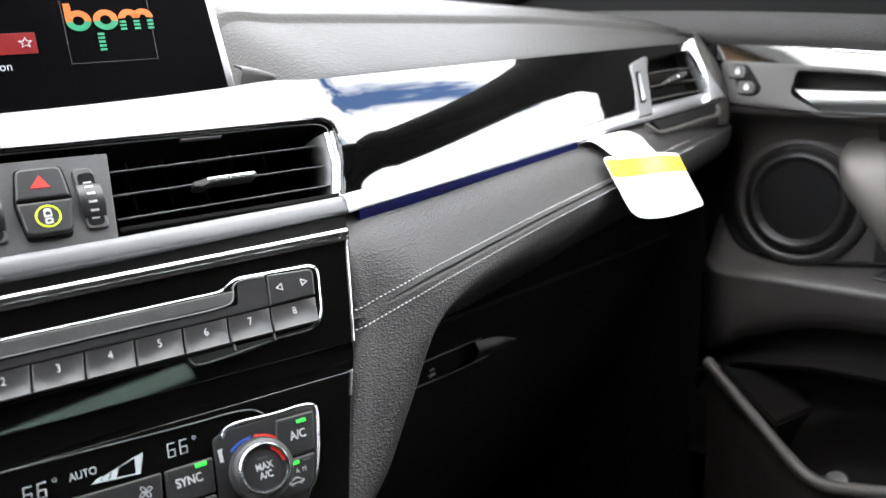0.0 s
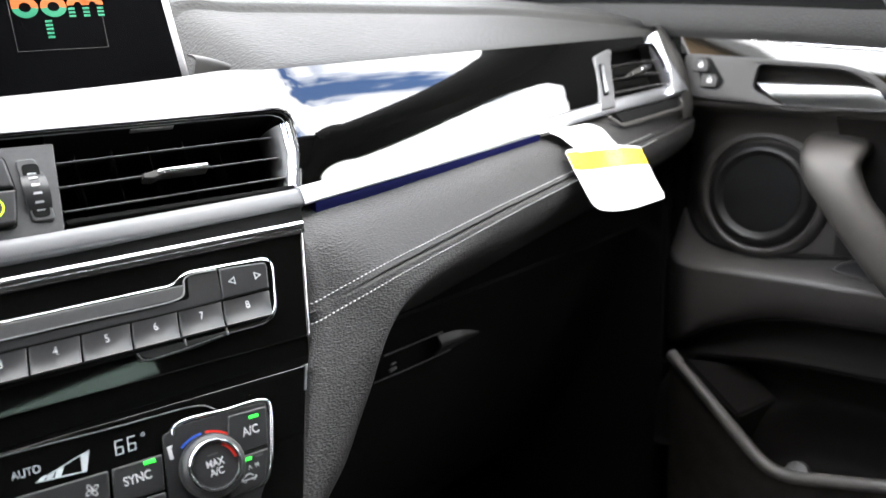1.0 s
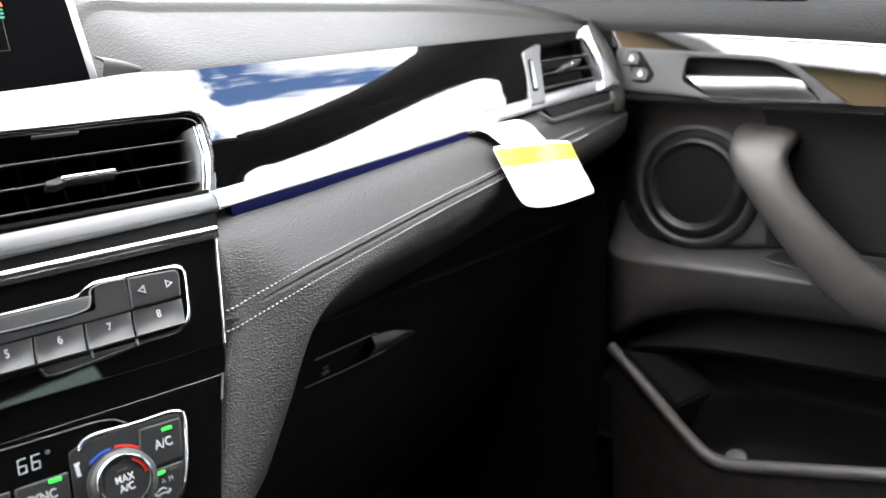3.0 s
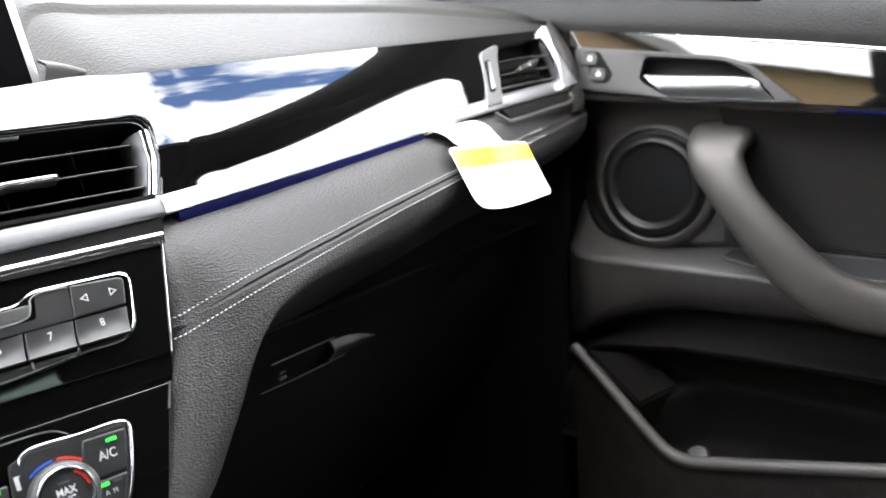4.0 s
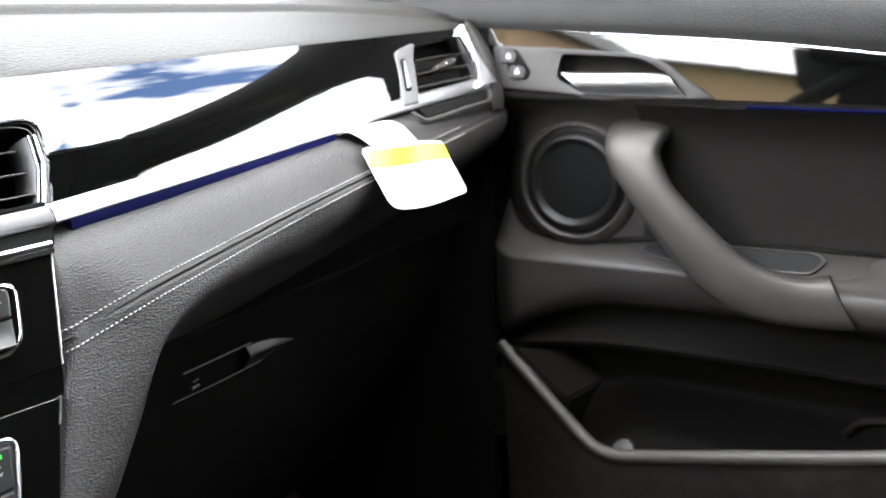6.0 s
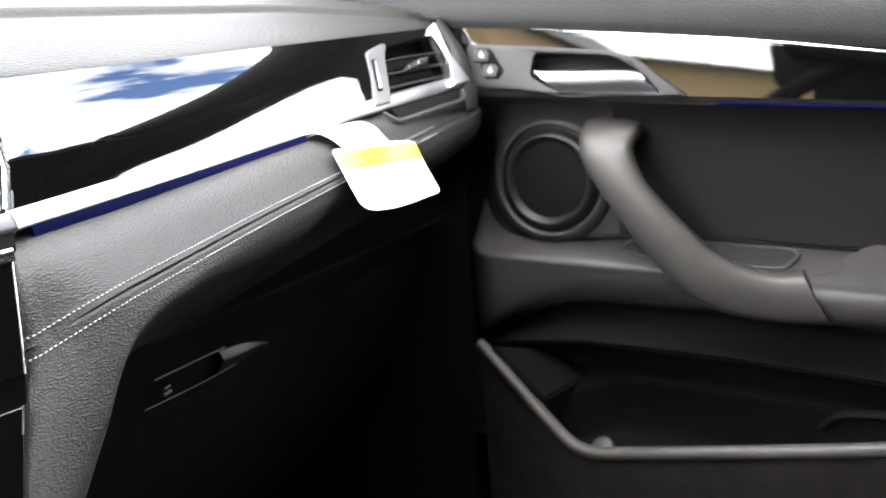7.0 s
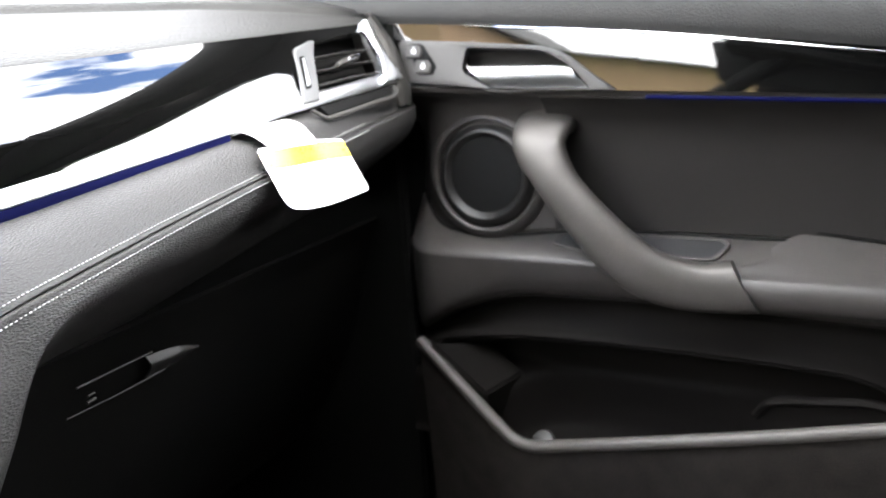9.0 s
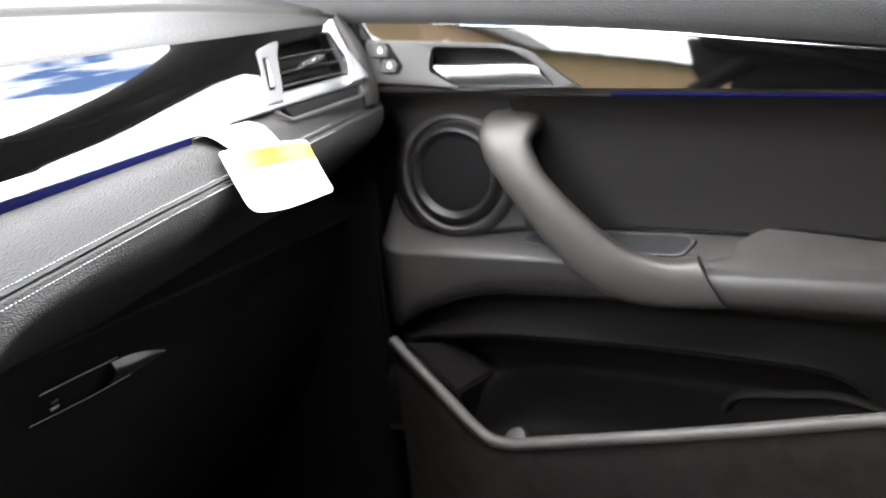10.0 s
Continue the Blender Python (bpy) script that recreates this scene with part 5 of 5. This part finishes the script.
part("cloth_insert", shell(loft([[(0.9035, y, zb(y) - 0.0085), (0.917, y, zb(y) - 0.021), (0.931, y, zb(y) - 0.045), (0.9370, y, 0.58), (0.9398, y, 0.545), (0.9398, y, crease(y) + 0.0035)] for y in (0.224, 0.1, 0.0, -0.2, -0.5, -0.85)], 40, 40), 0.003, SIDE), FABRIC, door, "dark woven cloth insert")

# window lever and its bezel
BEZ = axes((0.899, 0.20, 0.70), (0, -1, 0), (-1, 0, 0.17))


def resample(pts, n):
    p = np.array(list(pts) + [pts[0]], float)
    d = np.r_[0, np.cumsum(np.linalg.norm(np.diff(p, axis=0), axis=1))]
    s = np.linspace(0, d[-1], n + 1)[:-1]
    return [(np.interp(a, d, p[:, 0]), np.interp(a, d, p[:, 1])) for a in s]


outer = resample(rounded([(-0.187, 0.040), (-0.178, -0.006), (-0.098, -0.0145), (0.060, -0.0225), (0.036, -0.006), (0.008, 0.016), (-0.018, 0.0250), (-0.118, 0.0345)], [0.004, 0.008, 0.02, 0.002, 0.004, 0.008, 0.012, 0.01]), 72)
inner = resample(rounded([(-0.104, 0.0275), (-0.108, 0.002), (-0.075, -0.0155), (0.034, -0.0190), (0.020, -0.004), (0.000, 0.014), (-0.018, 0.0205)], [0.006, 0.006, 0.008, 0.002, 0.004, 0.006, 0.008]), 72)
bez = part("handle_bezel", ring(outer, inner, -0.006, 0.0035), SLATEDARK, door, "dark grey handle bezel")
bez.matrix_local = BEZ
bowl = part("handle_bowl", shell(loft([[(x, y1, 0.0), (x, y1 - 0.004, -0.020), (x, (y0 + y1) / 2, -0.026), (x, y0 + 0.004, -0.020), (x, y0, 0.0)] for x, y0, y1 in ((-0.112, 0.0, 0.028), (-0.08, -0.016, 0.0265), (-0.02, -0.018, 0.0205), (0.036, -0.020, -0.012))], 20, 16), 0.002, FRONT), SLATEDARK, door, "dark hollow behind the lever")
bowl.matrix_local = BEZ
lever = part("release_lever", shell(loft([[(-0.104, 0.0085, 0.000), (-0.100, 0.006, 0.006), (-0.086, -0.006, 0.007), (-0.070, -0.0155, 0.001)],
                                           [(-0.06, 0.0070, 0.000), (-0.06, 0.0050, 0.008), (-0.055, -0.006, 0.009), (-0.050, -0.0165, 0.002)],
                                           [(0.0, 0.0050, 0.000), (0.002, 0.0030, 0.008), (0.008, -0.007, 0.009), (0.012, -0.0175, 0.002)],
                                           [(0.010, 0.0030, 0.000), (0.014, 0.0010, 0.005), (0.021, -0.008, 0.006), (0.031, -0.0185, 0.001)]], 30, 20), 0.0025, FRONT), SILVER, door, "satin chrome release lever")
lever.matrix_local = BEZ
part("lock_pod", plate(rounded([(-0.1745, 0.0350), (-0.1560, 0.0345), (-0.1375, 0.0090), (-0.1430, 0.0000), (-0.1610, 0.0005)], 0.004), 0.002, 0.0040, 0.0004), MATT, door, "dark lock switch pod").matrix_local = BEZ
for cx, cy in ((-0.1650, 0.0262), (-0.1535, 0.0092)):
    btn = part("lock_button", plate(rounded([(cx - 0.011, cy - 0.0065), (cx + 0.008, cy - 0.0075), (cx + 0.0100, cy + 0.001), (cx + 0.005, cy + 0.0072), (cx - 0.010, cy + 0.0076)], 0.003), 0.002, 0.0062, 0.0014), SLATEDARK, door, "small black lock button")
    btn.matrix_local = BEZ
    mark = part("symbol", plate(rounded(rect(cx - 0.0028, cy - 0.0022, cx + 0.0026, cy + 0.0020), 0.0008), 0.0062, 0.0067, 0.0001), MARK, btn, "white lock symbol")
    mark2 = part("shackle", ring(oval(0.0019, 0.0024, 12), oval(0.0012, 0.0017, 12), 0.0062, 0.0067), MARK, btn)
    mark2.location = (cx - 0.0002, cy + 0.0024, 0)

# speaker
SPK = axes((0.9285, 0.3055, 0.5836), (0, -1, 0), (-1, 0, 0.06))
for name, prof, mat, lab in (("speaker_flange", [(0.0765, -0.0200), (0.0750, -0.0150), (0.0728, -0.0118), (0.0700, -0.0090), (0.0672, -0.0070), (0.0645, -0.0062), (0.0625, -0.0072), (0.0614, -0.0100), (0.0608, -0.016)], DOORSKIN, "moulded dark speaker flange"),
                             ("speaker_ring", [(0.0606, -0.016), (0.0600, -0.0110), (0.0575, -0.0098), (0.0556, -0.0060), (0.0528, -0.0030), (0.0498, -0.0024), (0.0474, -0.0042), (0.0455, -0.0070), (0.0440, -0.0084), (0.0438, -0.012)], RINGBLACK, "dark plastic speaker ring"),
                             ("speaker_grille", [(0.0437, -0.014), (0.0435, -0.0084), (0.030, -0.0072), (0.0, -0.0066)], MESH, "black speaker mesh")):
    part(name, turned(prof, 64), mat, door, lab).matrix_local = SPK

# pull handle and armrest
def slant_end(bm):
    """Leans the seam between handle and armrest."""
    for v in bm.verts:
        k = min(1.0, max(0.0, (0.06 - abs(v.co.y - 0.0135)) / 0.055))
        v.co.y += 0.50 * (v.co.z - 0.487) * k * k * (3 - 2 * k)
    return bm


pull_at = [(0.932, 0.2245, 0.645), (0.908, 0.2245, 0.636), (0.894, 0.2210, 0.620), (0.887, 0.2105, 0.602), (0.883, 0.1970, 0.5825), (0.880, 0.1770, 0.5590), (0.878, 0.1490, 0.5300), (0.878, 0.1275, 0.5105), (0.879, 0.1045, 0.4960), (0.882, 0.0790, 0.4880), (0.885, 0.0540, 0.4850), (0.888, 0.0310, 0.4855), (0.890, 0.0142, 0.4868)]
pull = spline(pull_at, 70)
knots = knots_of(pull_at)
sizes = [(np.interp(w, knots, [1.28, 1.26, 1.12, 0.94, 0.86, 0.90, 0.98, 1.02, 1.02, 1.00, 0.96, 0.96, 0.97]), np.interp(w, knots, [0.9, 0.9, 0.95, 1.0, 1.0, 1.0, 1.05, 1.1, 1.15, 1.2, 1.3, 1.4, 1.45])) for w in np.linspace(knots[0], knots[-1], 70)]
part("pull_handle", slant_end(sweep(pull, oval(0.0255, 0.0135, 28, 0.72), up=(-1, 0, 0), sizes=sizes)), GRIP, door, "satin graphite pull handle")
arm = []
for y, xt, top, xm, mid in ((0.0134, 0.908, 0.5040, 0.897, 0.5045), (0.004, 0.913, 0.5065, 0.899, 0.5055), (-0.008, 0.922, 0.5125, 0.903, 0.5075), (-0.020, 0.931, 0.5215, 0.906, 0.5095), (-0.032, 0.9390, 0.5285, 0.909, 0.5110), (-0.044, 0.9430, 0.5300, 0.911, 0.5115), (-0.065, 0.9435, 0.5285, 0.911, 0.5110), (-0.134, 0.9435, 0.5210, 0.911, 0.5090), (-0.4, 0.9435, 0.5180, 0.911, 0.5080), (-0.85, 0.9435, 0.516, 0.911, 0.506)):
    arm.append([(xt, y, top), (xm, y, mid), (0.8900, y, 0.5000), (0.8815, y, 0.4955), (0.8775, y, 0.4890), (0.8780, y, 0.4760), (0.8840, y, 0.4655), (0.8950, y, 0.4605), (0.9150, y, 0.4590)])
part("armrest", slant_end(shell(loft(arm, 70, 50), 0.004, SIDE)), DOORSKIN, door, "padded black armrest")
LEDGE = axes((0.9165, 0.122, 0.5140), (0, -1, 0), (-0.45, 0, 0.89))
ledge_o = resample(rounded([(-0.1010, -0.004), (-0.050, -0.0165), (0.078, -0.0165), (0.090, 0.010), (0.080, 0.0175), (-0.088, 0.0150)], [0.008, 0.02, 0.008, 0.008, 0.006, 0.008]), 60)
ledge_i = [(x * 0.95, y * 0.82 + 0.0005) for x, y in ledge_o]
part("tray_edge", ring(ledge_o, ledge_i, -0.004, 0.0022), DOORSKIN, door, "raised tray edge").matrix_local = LEDGE
part("tray_mat", plate(ledge_i, -0.004, 0.0008, 0.0004), BUTTON, door, "dark rubber tray mat").matrix_local = LEDGE

# pocket
rim = spline([(0.893, 0.385, 0.3885), (0.886, 0.363, 0.3735), (0.876, 0.326, 0.3470), (0.862, 0.270, 0.3065), (0.858, 0.252, 0.2965), (0.8565, 0.232, 0.2930), (0.857, 0.19, 0.3005), (0.8575, 0.099, 0.3205), (0.858, -0.012, 0.3460), (0.860, -0.14, 0.3762), (0.866, -0.4, 0.418), (0.875, -0.85, 0.45)], 110)
part("pocket_rim", sweep(rim, oval(0.0066, 0.0064, 12, 0.7)), RIMGREY, door, "satin grey pocket rim")
skirt = spline(rim, 20)
part("lower_panel", shell(loft([[p + (0.003, 0, -0.002), p + (-0.001, 0, -0.02), p + (0.004, 0, -0.09), (p[0] + 0.012, p[1], 0.12), (p[0] + 0.016, p[1], 0.06)] for p in skirt], 60, 30), 0.004, SIDE), CARPET, door, "charcoal carpet lower door")
step = bmesh.new()
corners = [(0.886, 0.368, 0.391), (0.937, 0.312, 0.3775), (0.936, 0.2685, 0.3447), (0.877, 0.2946, 0.3375)]
upper = [step.verts.new(p) for p in corners]
under = [step.verts.new((p[0] + d, p[1] + 0.006, p[2] - 0.075)) for p, d in zip(corners, (0.030, 0.004, 0.004, 0.020))]
step.faces.new(upper)
step.faces.new(under[::-1])
for k in range(4):
    step.faces.new((upper[k], upper[(k + 1) % 4], under[(k + 1) % 4], under[k]))
bmesh.ops.recalc_face_normals(step, faces=step.faces)
bmesh.ops.bevel(step, geom=step.edges[:], offset=0.003, segments=3, affect="EDGES")
part("pocket_step", step, POCKET_SHADED, door, "moulded pocket step")
part("pocket_divider", sweep(spline([(0.925, 0.005, 0.335), (0.915, -0.010, 0.356), (0.910, -0.059, 0.366), (0.908, -0.099, 0.371), (0.905, -0.142, 0.363), (0.90, -0.22, 0.350)], 30), oval(0.006, 0.005, 10)), POCKET_SHADED, door, "moulded bottle holder edge")
part("pocket_divider_wall", shell(np.array([[(0.915 - 0.012 * f, -0.012 - 0.2 * f, 0.356 + 0.012 * math.sin(3 * f)), (0.918 - 0.012 * f, -0.012 - 0.2 * f, 0.27)] for f in np.linspace(0, 1, 12)]), 0.003, SIDE), POCKET_SHADED, door)
part("pocket_plug", turned([(0.013, -0.02), (0.013, 0.0), (0.011, 0.003), (0.0, 0.004)], 24), RINGBLACK, door, "round plastic plug").matrix_local = axes((0.885, 0.228, 0.286), (0, -1, 0), (-0.6, 0, 0.8))

# ---- stitches along the crease, last ----
stitch = bpy.data.meshes.new("stitch")
sb = sweep([(-0.0009, 0, -0.0001), (-0.0005, 0, 0.0003), (0.0005, 0, 0.0003), (0.0009, 0, -0.0001)], oval(0.00044, 0.0004, 6))
sb.to_mesh(stitch)
sb.free()
for line, out in seam_rows:
    walked = np.r_[0, np.cumsum(np.linalg.norm(np.diff(line, axis=0), axis=1))]
    start = walked[int(np.argmax(line[:, 0] > 0.3325))]
    for k in range(148):
        at = [np.array([np.interp(start + 0.0032 * k + d, walked, line[:, n]) for n in range(3)]) for d in (-0.0012, 0.0, 0.0012)]
        ob = part("stitch", stitch, THREAD, dash, "pale thread stitch" if k == 0 else "")
        ob.matrix_local = axes(at[1] + np.array(out) * 0.0002, at[2] - at[0], out)
